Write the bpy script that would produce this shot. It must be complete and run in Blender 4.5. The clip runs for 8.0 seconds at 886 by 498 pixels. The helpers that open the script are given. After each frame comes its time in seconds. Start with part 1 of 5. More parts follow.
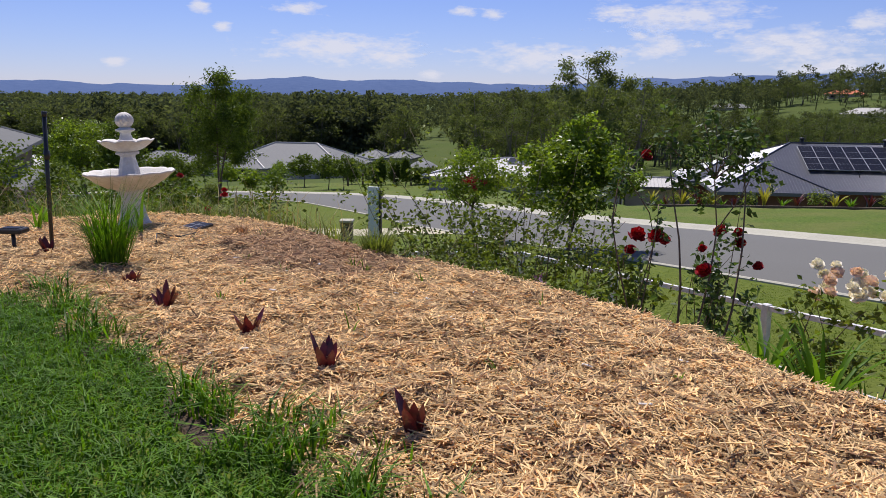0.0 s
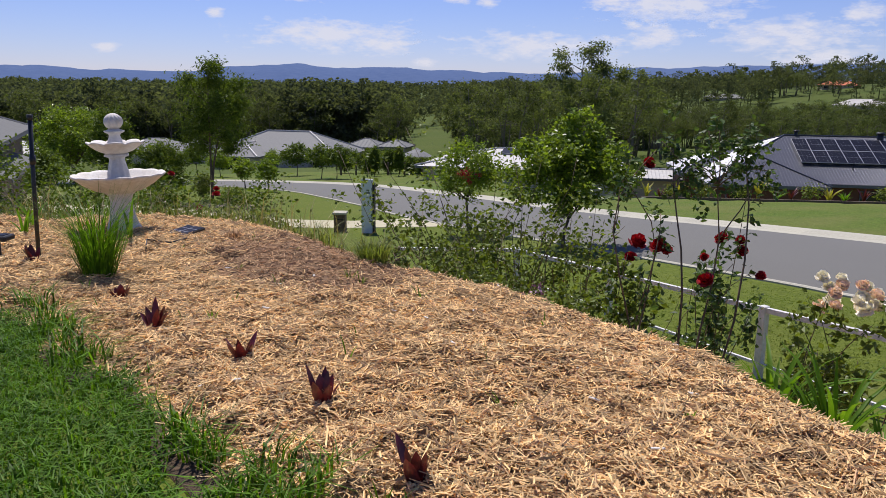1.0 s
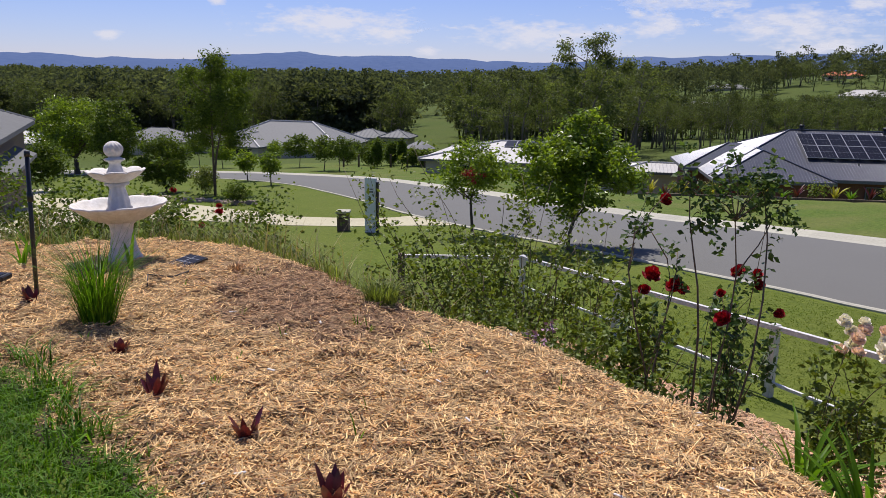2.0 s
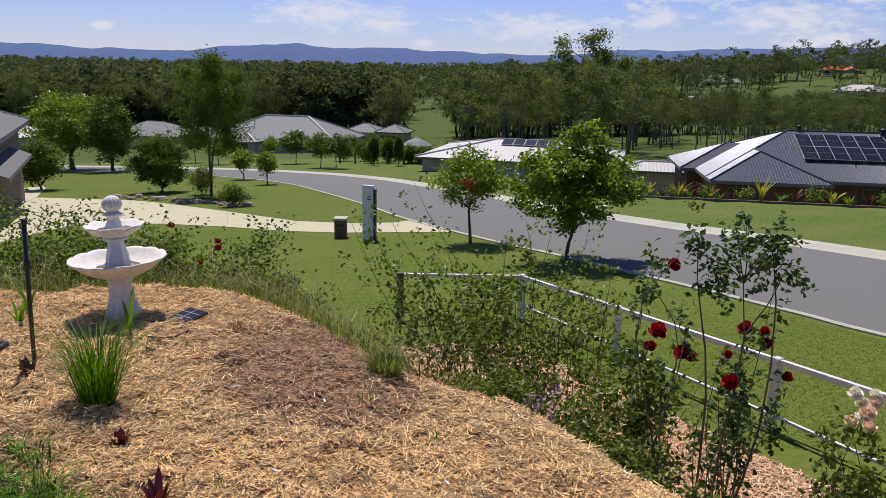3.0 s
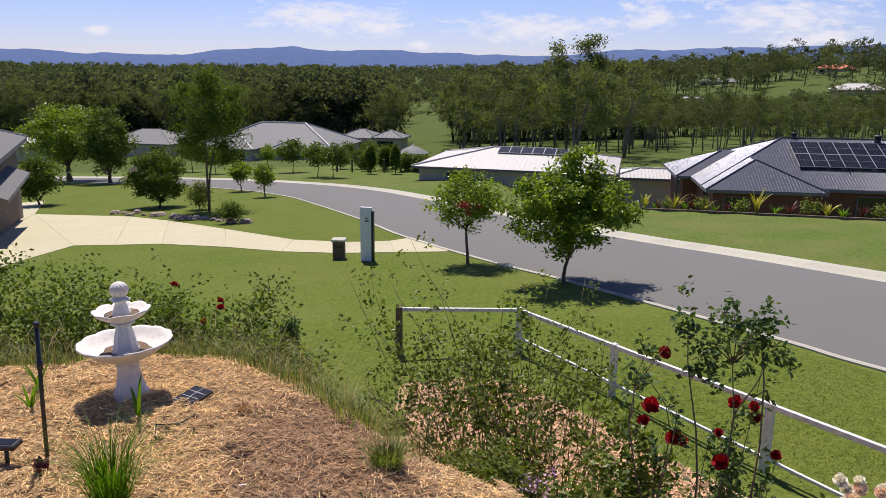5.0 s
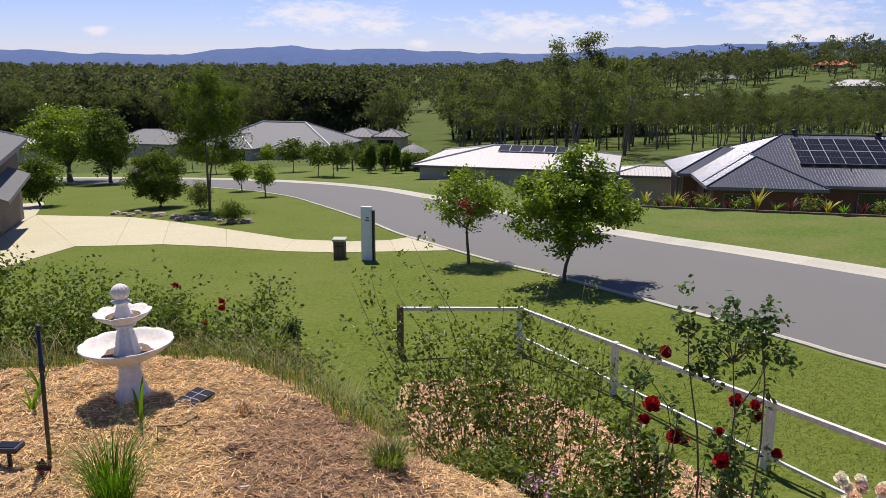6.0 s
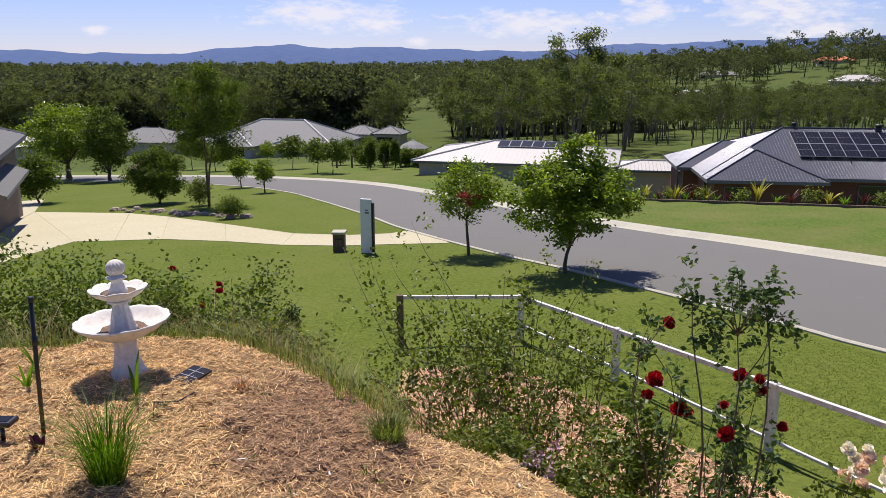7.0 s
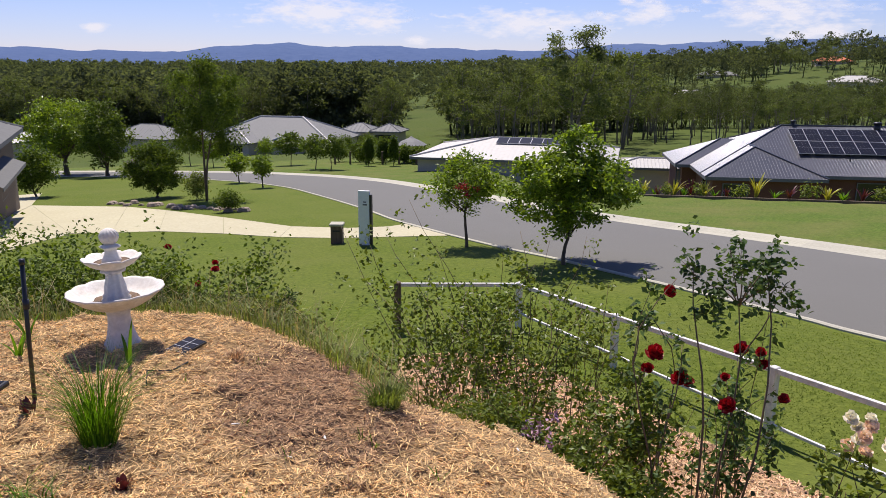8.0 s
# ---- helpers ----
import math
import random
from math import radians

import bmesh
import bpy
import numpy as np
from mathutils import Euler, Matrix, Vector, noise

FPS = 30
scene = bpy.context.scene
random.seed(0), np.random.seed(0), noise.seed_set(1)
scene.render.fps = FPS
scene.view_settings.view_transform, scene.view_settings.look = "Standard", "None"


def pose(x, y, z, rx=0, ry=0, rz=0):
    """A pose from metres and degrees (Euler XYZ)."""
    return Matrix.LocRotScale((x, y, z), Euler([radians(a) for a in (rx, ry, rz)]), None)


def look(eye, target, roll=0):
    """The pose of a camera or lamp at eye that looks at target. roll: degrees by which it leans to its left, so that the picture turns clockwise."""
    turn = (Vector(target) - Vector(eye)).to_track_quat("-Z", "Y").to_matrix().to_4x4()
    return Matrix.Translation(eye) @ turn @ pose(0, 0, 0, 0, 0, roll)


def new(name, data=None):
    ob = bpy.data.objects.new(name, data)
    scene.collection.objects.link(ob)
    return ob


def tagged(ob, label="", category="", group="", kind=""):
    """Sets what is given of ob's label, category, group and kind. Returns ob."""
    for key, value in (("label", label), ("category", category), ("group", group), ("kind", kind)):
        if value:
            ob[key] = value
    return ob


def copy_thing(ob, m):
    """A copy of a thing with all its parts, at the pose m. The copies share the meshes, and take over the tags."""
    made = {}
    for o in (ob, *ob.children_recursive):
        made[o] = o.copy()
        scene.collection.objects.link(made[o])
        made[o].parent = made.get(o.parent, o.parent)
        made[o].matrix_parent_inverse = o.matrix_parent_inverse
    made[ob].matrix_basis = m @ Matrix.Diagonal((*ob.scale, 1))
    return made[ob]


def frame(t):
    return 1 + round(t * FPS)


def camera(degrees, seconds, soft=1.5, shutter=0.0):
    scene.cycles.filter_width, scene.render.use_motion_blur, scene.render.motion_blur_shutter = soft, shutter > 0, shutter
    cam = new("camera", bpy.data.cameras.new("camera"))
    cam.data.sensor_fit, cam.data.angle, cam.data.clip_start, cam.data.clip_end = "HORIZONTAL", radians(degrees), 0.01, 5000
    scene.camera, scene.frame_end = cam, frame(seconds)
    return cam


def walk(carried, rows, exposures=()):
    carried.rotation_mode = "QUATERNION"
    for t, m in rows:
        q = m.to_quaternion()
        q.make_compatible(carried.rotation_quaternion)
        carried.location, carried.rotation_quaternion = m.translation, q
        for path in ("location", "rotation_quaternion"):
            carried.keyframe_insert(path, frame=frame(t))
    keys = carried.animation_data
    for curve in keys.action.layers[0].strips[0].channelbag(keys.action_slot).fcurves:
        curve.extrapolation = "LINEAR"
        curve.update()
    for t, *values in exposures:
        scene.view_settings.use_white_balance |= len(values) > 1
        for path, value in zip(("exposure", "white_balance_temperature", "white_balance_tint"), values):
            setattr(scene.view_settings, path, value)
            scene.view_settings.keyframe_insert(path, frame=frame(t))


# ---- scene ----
cam = camera(60.0, 8.0, soft=0.85)
PATH = [
    (0, (0.054, 0.082, 1.098), (-0.005, 2.042, 0.706), 0.4),
    (0.5, (0.044, 0.133, 1.133), (-0.006, 2.092, 0.728), 0.6),
    (1, (0.016, 0.231, 1.211), (-0.024, 2.186, 0.79), 0.8),
    (1.5, (-0.021, 0.343, 1.331), (-0.063, 2.294, 0.892), 0.9),
    (1.7, (-0.032, 0.382, 1.389), (-0.078, 2.333, 0.948), 1.0),
    (2.8, (-0.098, 0.633, 1.873), (-0.135, 2.577, 1.401), 1.0),
    (3, (-0.119, 0.646, 1.957), (-0.153, 2.591, 1.49), 1.2),
    (3.5, (-0.132, 0.67, 2.184), (-0.162, 2.614, 1.717), 1.1),
    (4, (-0.133, 0.658, 2.404), (-0.159, 2.603, 1.937), 0.8),
    (4.5, (-0.131, 0.628, 2.56), (-0.157, 2.573, 2.097), 0.7),
    (6, (-0.127, 0.614, 2.617), (-0.157, 2.558, 2.15), 0.3),
    (6.5, (-0.12, 0.637, 2.532), (-0.146, 2.58, 2.059), -0.0),
    (7, (-0.123, 0.654, 2.414), (-0.153, 2.597, 1.942), 0.0),
    (7.5, (-0.125, 0.669, 2.3), (-0.153, 2.612, 1.826), 0.2),
    (8, (-0.123, 0.673, 2.181), (-0.148, 2.616, 1.707), 0.3),
]
walk(cam, [(t, look(eye, target, roll)) for t, eye, target, roll in PATH],
     exposures=[(0, 0.12, 6400, 15), (2, 0.12, 6450, 15), (3.5, 0.1, 6550, 15), (4.5, 0.28, 6700, 16), (8, 0.34, 6700, 16)])

# ---- light ----
SUN = Vector((-0.12, 0.47, 0.87)).normalized()
world = bpy.data.worlds.new("sky")
scene.world = world
world.use_nodes = True
wn, wl = world.node_tree.nodes, world.node_tree.links
sky = wn.new("ShaderNodeTexSky")
sky.sky_type = "NISHITA"
sky.sun_disc = False
sky.sun_elevation = math.asin(SUN.z)
sky.sun_rotation = math.atan2(SUN.x, SUN.y)
sky.altitude = 50
sky.air_density, sky.dust_density, sky.ozone_density = 1.0, 0.0, 2.0
tint = wn.new("ShaderNodeMix")
tint.data_type, tint.blend_type = "RGBA", "MULTIPLY"
tint.inputs[0].default_value, tint.inputs[7].default_value = 1.0, (0.78, 0.845, 1.32, 1)
wl.new(sky.outputs[0], tint.inputs[6])
wl.new(tint.outputs[2], wn["Background"].inputs[0])
wn["Background"].inputs[1].default_value = 0.073
sun = new("sun", bpy.data.lights.new("sun", "SUN"))
sun.data.energy, sun.data.angle, sun.data.color = 5.0, radians(0.55), (1.0, 0.96, 0.9)
sun.matrix_world = look(SUN * 100, (0, 0, 0))


# ---- materials ----
def ramp(nt, fac, stops):
    r = nt.nodes.new("ShaderNodeValToRGB")
    while len(r.color_ramp.elements) < len(stops):
        r.color_ramp.elements.new(0.5)
    for e, (p, c) in zip(r.color_ramp.elements, stops):
        e.position, e.color = p, (*c, 1)
    nt.links.new(fac, r.inputs[0])
    return r.outputs[0]


def grain(nt, scale, detail=4, stretch=(1, 1, 1), rough=0.6):
    tc = nt.nodes.new("ShaderNodeTexCoord")
    mp = nt.nodes.new("ShaderNodeMapping")
    mp.inputs["Scale"].default_value = stretch
    no = nt.nodes.new("ShaderNodeTexNoise")
    no.inputs["Scale"].default_value, no.inputs["Detail"].default_value = scale, detail
    no.inputs["Roughness"].default_value = rough
    nt.links.new(tc.outputs["Object"], mp.inputs[0])
    nt.links.new(mp.outputs[0], no.inputs[0])
    return no.outputs[0]


def mixed(nt, fac, a, b, mode="MIX"):
    m = nt.nodes.new("ShaderNodeMix")
    m.data_type, m.blend_type = "RGBA", mode
    for sock, v in ((m.inputs[0], fac), (m.inputs[6], a), (m.inputs[7], b)):
        if isinstance(v, bpy.types.NodeSocket):
            nt.links.new(v, sock)
        else:
            sock.default_value = v if isinstance(v, float) else (*v, 1)
    return m.outputs[2]


def material(name, dark, light, fine=40, coarse=3, rough=0.8, metal=0.0, bump=0.3, depth=0.01, islands=0.0,
             objects=0.0, through_light=0.0, stretch=(1, 1, 1), spots=None, spec=0.5, vein=None):
    """Grain between two colours, broad patches, relief, and a shade that varies from piece to piece."""
    m = bpy.data.materials.new(name)
    m.use_nodes = True
    nt = m.node_tree
    bs = nt.nodes["Principled BSDF"]
    small, broad = grain(nt, fine, 5, stretch), grain(nt, coarse, 3)
    col = ramp(nt, small, [(0.3, dark), (0.7, light)])
    mid = [0.5 * (a + b) for a, b in zip(dark, light)]
    col = mixed(nt, ramp(nt, broad, [(0.35, (0, 0, 0)), (0.7, (0.55, 0.55, 0.55))]), col, spots or mid)
    for amount, kind, sock in ((islands, "ShaderNodeNewGeometry", "Random Per Island"), (objects, "ShaderNodeObjectInfo", "Random")):
        if amount:
            g = nt.nodes.new(kind)
            lo, hi = 1 - amount, 1 + amount
            col = mixed(nt, 1.0, col, ramp(nt, g.outputs[sock], [(0, (lo, lo, lo)), (1, (hi, hi, hi * 0.97))]), "MULTIPLY")
    nt.links.new(col, bs.inputs["Base Color"])
    bs.inputs["Roughness"].default_value, bs.inputs["Metallic"].default_value = rough, metal
    bs.inputs["Specular IOR Level"].default_value = spec
    if bump:
        b = nt.nodes.new("ShaderNodeBump")
        b.inputs["Strength"].default_value, b.inputs["Distance"].default_value = bump, depth
        nt.links.new(small, b.inputs["Height"])
        nt.links.new(b.outputs[0], bs.inputs["Normal"])
    if through_light:
        tr = nt.nodes.new("ShaderNodeBsdfTranslucent")
        ms = nt.nodes.new("ShaderNodeMixShader")
        ms.inputs[0].default_value = through_light
        nt.links.new(mixed(nt, 1.0, col, (1.5, 1.45, 0.6), "MULTIPLY"), tr.inputs[0])
        nt.links.new(bs.outputs[0], ms.inputs[1])
        nt.links.new(tr.outputs[0], ms.inputs[2])
        nt.links.new(ms.outputs[0], nt.nodes["Material Output"].inputs[0])
    return m


M_PADDOCK = material("paddock_grass", (0.042, 0.07, 0.012), (0.085, 0.115, 0.022), 1.2, 0.05, 0.95, bump=0.5, depth=0.2, spots=(0.085, 0.1, 0.026), spec=0.1)
M_LAWN = material("mown_lawn", (0.05, 0.08, 0.009), (0.128, 0.164, 0.022), 10, 0.3, 0.95, bump=0.6, depth=0.05, spots=(0.13, 0.145, 0.033), spec=0.1)
M_LAWN_DRY = material("patchy_lawn", (0.045, 0.085, 0.011), (0.125, 0.175, 0.03), 9, 0.4, 0.95, bump=0.8, depth=0.08, spots=(0.17, 0.155, 0.055), spec=0.1)
M_BLADE = material("grass_blade", (0.05, 0.125, 0.006), (0.12, 0.23, 0.014), 6, 1, 0.5, bump=0, islands=0.5, through_light=0.42, spec=0.15)
M_VERGE = material("verge_blade", (0.075, 0.125, 0.012), (0.14, 0.195, 0.027), 2, 0.3, 0.8, bump=0, islands=0.15, through_light=0.6, spots=(0.11, 0.14, 0.026), spec=0.1)
M_TALLGRASS = material("long_grass", (0.09, 0.135, 0.022), (0.19, 0.22, 0.06), 6, 1, 0.6, bump=0, islands=0.5, through_light=0.4, spec=0.2)
M_DRYGRASS = material("dry_grass", (0.25, 0.2, 0.09), (0.36, 0.3, 0.15), 6, 1, 0.7, bump=0, islands=0.4, through_light=0.2)
M_MULCH = material("packed_straw", (0.2, 0.12, 0.05), (0.58, 0.39, 0.175), 90, 5, 0.95, bump=1.0, depth=0.02, spots=(0.42, 0.27, 0.13))
M_MULCH_OLD = material("packed_old_straw", (0.14, 0.08, 0.04), (0.37, 0.225, 0.12), 90, 5, 0.95, bump=1.0, depth=0.02)
M_SOIL = material("garden_soil", (0.035, 0.022, 0.013), (0.15, 0.095, 0.05), 60, 4, 0.95, bump=1.0, depth=0.03, spots=(0.1, 0.062, 0.035))
M_STRAW = material("straw", (0.6, 0.375, 0.155), (0.94, 0.675, 0.33), 25, 2, 0.7, bump=0, islands=0.65, spots=(0.56, 0.36, 0.15))
M_STRAW_BANK = material("bank_straw", (0.5, 0.29, 0.15), (0.82, 0.55, 0.33), 25, 2, 0.75, bump=0, islands=0.55)
M_STRAW_OLD = material("old_straw", (0.29, 0.165, 0.08), (0.6, 0.38, 0.2), 25, 2, 0.85, bump=0, islands=0.6)
M_ROAD = material("asphalt", (0.105, 0.103, 0.091), (0.142, 0.139, 0.124), 60, 0.25, 0.9, bump=0.4, depth=0.01, spots=(0.113, 0.111, 0.1))
M_KERB = material("kerb_concrete", (0.33, 0.315, 0.25), (0.45, 0.43, 0.345), 14, 1.0, 0.9, bump=0.2, objects=0.06)
M_DRIVE = material("driveway_concrete", (0.37, 0.335, 0.21), (0.49, 0.455, 0.305), 8, 0.35, 0.88, bump=0.2, objects=0.03, spots=(0.38, 0.34, 0.215))
M_STONE = material("weathered_cast_stone", (0.58, 0.555, 0.51), (0.78, 0.755, 0.71), 28, 5, 0.85, bump=0.35, depth=0.006, spots=(0.58, 0.5, 0.4))
M_DEBRIS = material("leaf_litter", (0.05, 0.03, 0.02), (0.22, 0.14, 0.08), 60, 9, 0.9, bump=0.8, depth=0.01)
M_BLACK = material("black_plastic", (0.012, 0.012, 0.013), (0.02, 0.02, 0.022), 40, 4, 0.45, bump=0.1, depth=0.002)
M_PV = material("solar_cells", (0.006, 0.007, 0.014), (0.01, 0.012, 0.022), 30, 3, 0.4, bump=0, spec=0.08)
M_GRID = material("silver_strip", (0.5, 0.5, 0.52), (0.62, 0.62, 0.64), 30, 3, 0.4, metal=0.3, bump=0)
M_TIMBER = material("weathered_timber", (0.075, 0.05, 0.032), (0.17, 0.12, 0.08), 30, 3, 0.85, bump=0.5, depth=0.006, stretch=(1, 1, 0.1))
M_PAINT = material("chipped_white_paint", (0.5, 0.49, 0.47), (0.74, 0.73, 0.71), 18, 4, 0.6, bump=0.25, depth=0.004, spots=(0.45, 0.42, 0.38))
M_BARK = material("bark", (0.07, 0.05, 0.036), (0.17, 0.125, 0.09), 18, 3, 0.9, bump=0.7, depth=0.02, stretch=(1, 1, 0.25))
M_GUMBARK = material("gum_bark", (0.07, 0.058, 0.048), (0.2, 0.175, 0.15), 3, 0.6, 0.85, bump=0.3, depth=0.02, stretch=(1, 1, 0.2))
M_STEM = material("rose_stem", (0.08, 0.052, 0.028), (0.17, 0.115, 0.06), 30, 4, 0.7, bump=0.2, depth=0.002)
M_LEAF = material("street_tree_leaf", (0.09, 0.15, 0.012), (0.2, 0.275, 0.03), 8, 1.2, 0.35, bump=0, islands=0.45, through_light=0.48, spec=0.4)
M_GUM = material("gum_leaf", (0.054, 0.076, 0.03), (0.11, 0.136, 0.05), 2, 0.15, 0.55, bump=0, islands=0.4, objects=0.35, through_light=0.48, spec=0.2)
# gum leaf made greyer and bluer: valley haze painted into the colour
M_GUM_HAZE = material("far_gum_leaf_haze", (0.068, 0.087, 0.054), (0.115, 0.135, 0.08), 0.3, 0.06, 0.7, bump=0, islands=0.25, through_light=0.45, spec=0.0, spots=(0.056, 0.068, 0.05))
M_BUSH = material("shrub_leaf", (0.06, 0.1, 0.012), (0.125, 0.175, 0.026), 8, 1, 0.5, bump=0, islands=0.4, through_light=0.35, spec=0.15)
M_ROSELEAF = material("rose_leaf", (0.072, 0.112, 0.015), (0.15, 0.192, 0.034), 20, 3, 0.4, bump=0, islands=0.4, through_light=0.38, spec=0.2)
M_ROSEDARK = material("glossy_rose_leaf", (0.035, 0.075, 0.02), (0.09, 0.14, 0.04), 20, 3, 0.5, bump=0, islands=0.45, through_light=0.35, spec=0.2)
M_RED = material("red_petal", (0.24, 0.003, 0.008), (0.42, 0.008, 0.018), 30, 8, 0.5, bump=0, islands=0.3, through_light=0.15)
M_PEACH = material("peach_petal", (0.88, 0.6, 0.46), (0.93, 0.8, 0.68), 18, 6, 0.5, bump=0, islands=0.06, through_light=0.1)
M_CREAM = material("cream_petal", (0.88, 0.8, 0.66), (0.92, 0.9, 0.82), 18, 6, 0.5, bump=0, islands=0.05, through_light=0.1)
M_PINK = material("pink_petal", (0.3, 0.16, 0.22), (0.5, 0.3, 0.38), 18, 6, 0.5, bump=0, islands=0.2)
M_BROM = material("bromeliad_leaf", (0.035, 0.012, 0.014), (0.16, 0.017, 0.028), 14, 4, 0.35, bump=0.1, islands=0.4, through_light=0.15)
M_ROOF_DARK = material("charcoal_steel_roof", (0.08, 0.082, 0.09), (0.102, 0.104, 0.114), 3, 0.3, 0.32, metal=0.5, bump=0)
M_ROOF_GREY = material("grey_steel_roof", (0.14, 0.143, 0.138), (0.175, 0.178, 0.172), 3, 0.3, 0.75, metal=0.0, bump=0)
M_ROOF_WHITE = material("pale_steel_roof", (0.43, 0.41, 0.365), (0.5, 0.48, 0.43), 3, 0.3, 0.5, bump=0)
M_ROOF_TILE = material("orange_tile_roof", (0.5, 0.13, 0.05), (0.62, 0.2, 0.08), 3, 0.5, 0.8, bump=0.2)
M_BRICK = material("red_brown_brick", (0.13, 0.05, 0.032), (0.2, 0.085, 0.055), 20, 2, 0.9, bump=0.3, objects=0.2)
M_BRICKTAN = material("brown_brick", (0.1, 0.075, 0.055), (0.17, 0.13, 0.1), 16, 2, 0.9, bump=0.3)
M_RENDER = material("cream_render", (0.42, 0.37, 0.3), (0.52, 0.47, 0.39), 12, 1, 0.9, bump=0.1)
M_GLASS = material("dark_window_glass", (0.012, 0.014, 0.017), (0.02, 0.022, 0.026), 4, 1, 0.08, bump=0)
M_TRIM = material("fascia_paint", (0.1, 0.1, 0.11), (0.15, 0.15, 0.16), 9, 1, 0.6, bump=0)
M_SIGN = material("sign_face", (0.7, 0.71, 0.7), (0.8, 0.81, 0.8), 9, 1, 0.5, bump=0)
M_ROCK = material("garden_rock", (0.2, 0.15, 0.11), (0.4, 0.32, 0.25), 12, 3, 0.9, bump=0.6, depth=0.03, objects=0.2)
# the blue of distance haze is mixed into the hills' base colour
M_HILL_HAZE = material("distant_hazy_bush_hills", (0.075, 0.115, 0.22), (0.098, 0.14, 0.245), 0.02, 0.002, 1.0, bump=0.6, depth=12, spec=0.0)
M_YELLOW = material("golden_palm_leaf", (0.2, 0.2, 0.025), (0.42, 0.38, 0.06), 9, 2, 0.5, bump=0, islands=0.4, through_light=0.3)


# ---- mesh helpers ----
def mesh(name, verts, faces, mat, parent=None, smooth=False, label="", at=None):
    me = bpy.data.meshes.new(name)
    verts = np.asarray(verts, float).reshape(-1, 3)
    me.from_pydata(verts.tolist(), [], [tuple(int(i) for i in f) for f in faces])
    me.materials.append(mat)
    if smooth:
        me.polygons.foreach_set("use_smooth", [True] * len(me.polygons))
    me.update()
    ob = new(name, me)
    ob.parent = parent
    if at is not None:
        ob.location = at
    if label:
        tagged(ob, label)
    return ob


def share(name, ob, loc, rot=0.0, parent=None, scale=(1, 1, 1)):
    o = new(name, ob.data)
    o.parent, o.location, o.rotation_euler[2], o.scale = parent, loc, rot, scale
    return o


def thing(name, label, category, at=(0, 0, 0), group="", kind=""):
    e = new(name)
    e.location = at
    e.empty_display_size = 0.2
    return tagged(e, label, category, group, kind)


def join(*pieces):
    V, F, n = [], [], 0
    for v, f in pieces:
        v = np.asarray(v, float).reshape(-1, 3)
        V.append(v)
        F.extend([tuple(i + n for i in g) for g in f])
        n += len(v)
    return np.concatenate(V), F


def turned(vf, rz=0.0, at=(0, 0, 0), scale=1.0):
    c, s = math.cos(rz), math.sin(rz)
    v = np.asarray(vf[0], float) * scale
    return np.stack([v[:, 0] * c - v[:, 1] * s + at[0], v[:, 0] * s + v[:, 1] * c + at[1], v[:, 2] + at[2]], 1), vf[1]


def box(x0, y0, z0, x1, y1, z1, bevel=0.0):
    bm = bmesh.new()
    bmesh.ops.create_cube(bm, size=1)
    for v in bm.verts:
        v.co = Vector(((x0 + x1) / 2 + v.co.x * (x1 - x0), (y0 + y1) / 2 + v.co.y * (y1 - y0), (z0 + z1) / 2 + v.co.z * (z1 - z0)))
    if bevel:
        bmesh.ops.bevel(bm, geom=bm.edges[:], offset=bevel, segments=1, affect="EDGES")
    bm.verts.index_update()
    out = [tuple(v.co) for v in bm.verts], [tuple(v.index for v in f.verts) for f in bm.faces]
    bm.free()
    return out


def tube(path, radii, n=6):
    path = [Vector(p) for p in path]
    V, F = [], []
    for i, p in enumerate(path):
        d = (path[min(i + 1, len(path) - 1)] - path[max(i - 1, 0)]).normalized()
        a = d.cross(Vector((0, 0, 1)))
        a = a.normalized() if a.length > 1e-3 else Vector((1, 0, 0))
        b = d.cross(a)
        r = float(radii[i] if hasattr(radii, "__len__") else radii)
        V += [p + r * (math.cos(k * math.tau / n) * a + math.sin(k * math.tau / n) * b) for k in range(n)]
    for i in range(len(path) - 1):
        F += [(i * n + k, i * n + (k + 1) % n, (i + 1) * n + (k + 1) % n, (i + 1) * n + k) for k in range(n)]
    F += [tuple(range(n))[::-1], tuple(range((len(path) - 1) * n, len(path) * n))]
    return [tuple(v) for v in V], F


def lathe(profile, n=48, wave=None):
    """A turned body; wave(angle, i, r, z) may shape it."""
    V, F = [], []
    for i, (r, z) in enumerate(profile):
        for k in range(n):
            a = k * math.tau / n
            rr, zz = wave(a, i, r, z) if wave else (r, z)
            V.append((rr * math.cos(a), rr * math.sin(a), zz))
    for i in range(len(profile) - 1):
        F += [(i * n + k, i * n + (k + 1) % n, (i + 1) * n + (k + 1) % n, (i + 1) * n + k) for k in range(n)]
    F += [tuple(range(n))[::-1], tuple(range((len(profile) - 1) * n, len(profile) * n))]
    return V, F


def leaves(at, size, rng, droop=0.3, slim=0.45, face_up=0.4):
    """Folded leaves at the given points."""
    at = np.asarray(at, float)
    n = len(at)
    d = rng.normal(size=(n, 3))
    d[:, 2] = d[:, 2] * 0.6 - droop
    d /= np.linalg.norm(d, axis=1)[:, None]
    up = rng.normal(size=(n, 3)) * (1 - face_up) + np.array([0, 0, 1.0]) * face_up
    s = np.cross(d, up)
    s /= np.linalg.norm(s, axis=1)[:, None] + 1e-9
    nn = np.cross(s, d)
    L = (size * rng.uniform(0.6, 1.3, n))[:, None]
    V = np.stack([at, at + d * L * 0.45 + s * L * slim * 0.5 + nn * L * 0.08, at + d * L, at + d * L * 0.45 - s * L * slim * 0.5 + nn * L * 0.08], 1)
    i = np.arange(n)[:, None] * 4
    return V.reshape(-1, 3), np.concatenate([i + [0, 1, 2], i + [0, 2, 3]]).tolist()


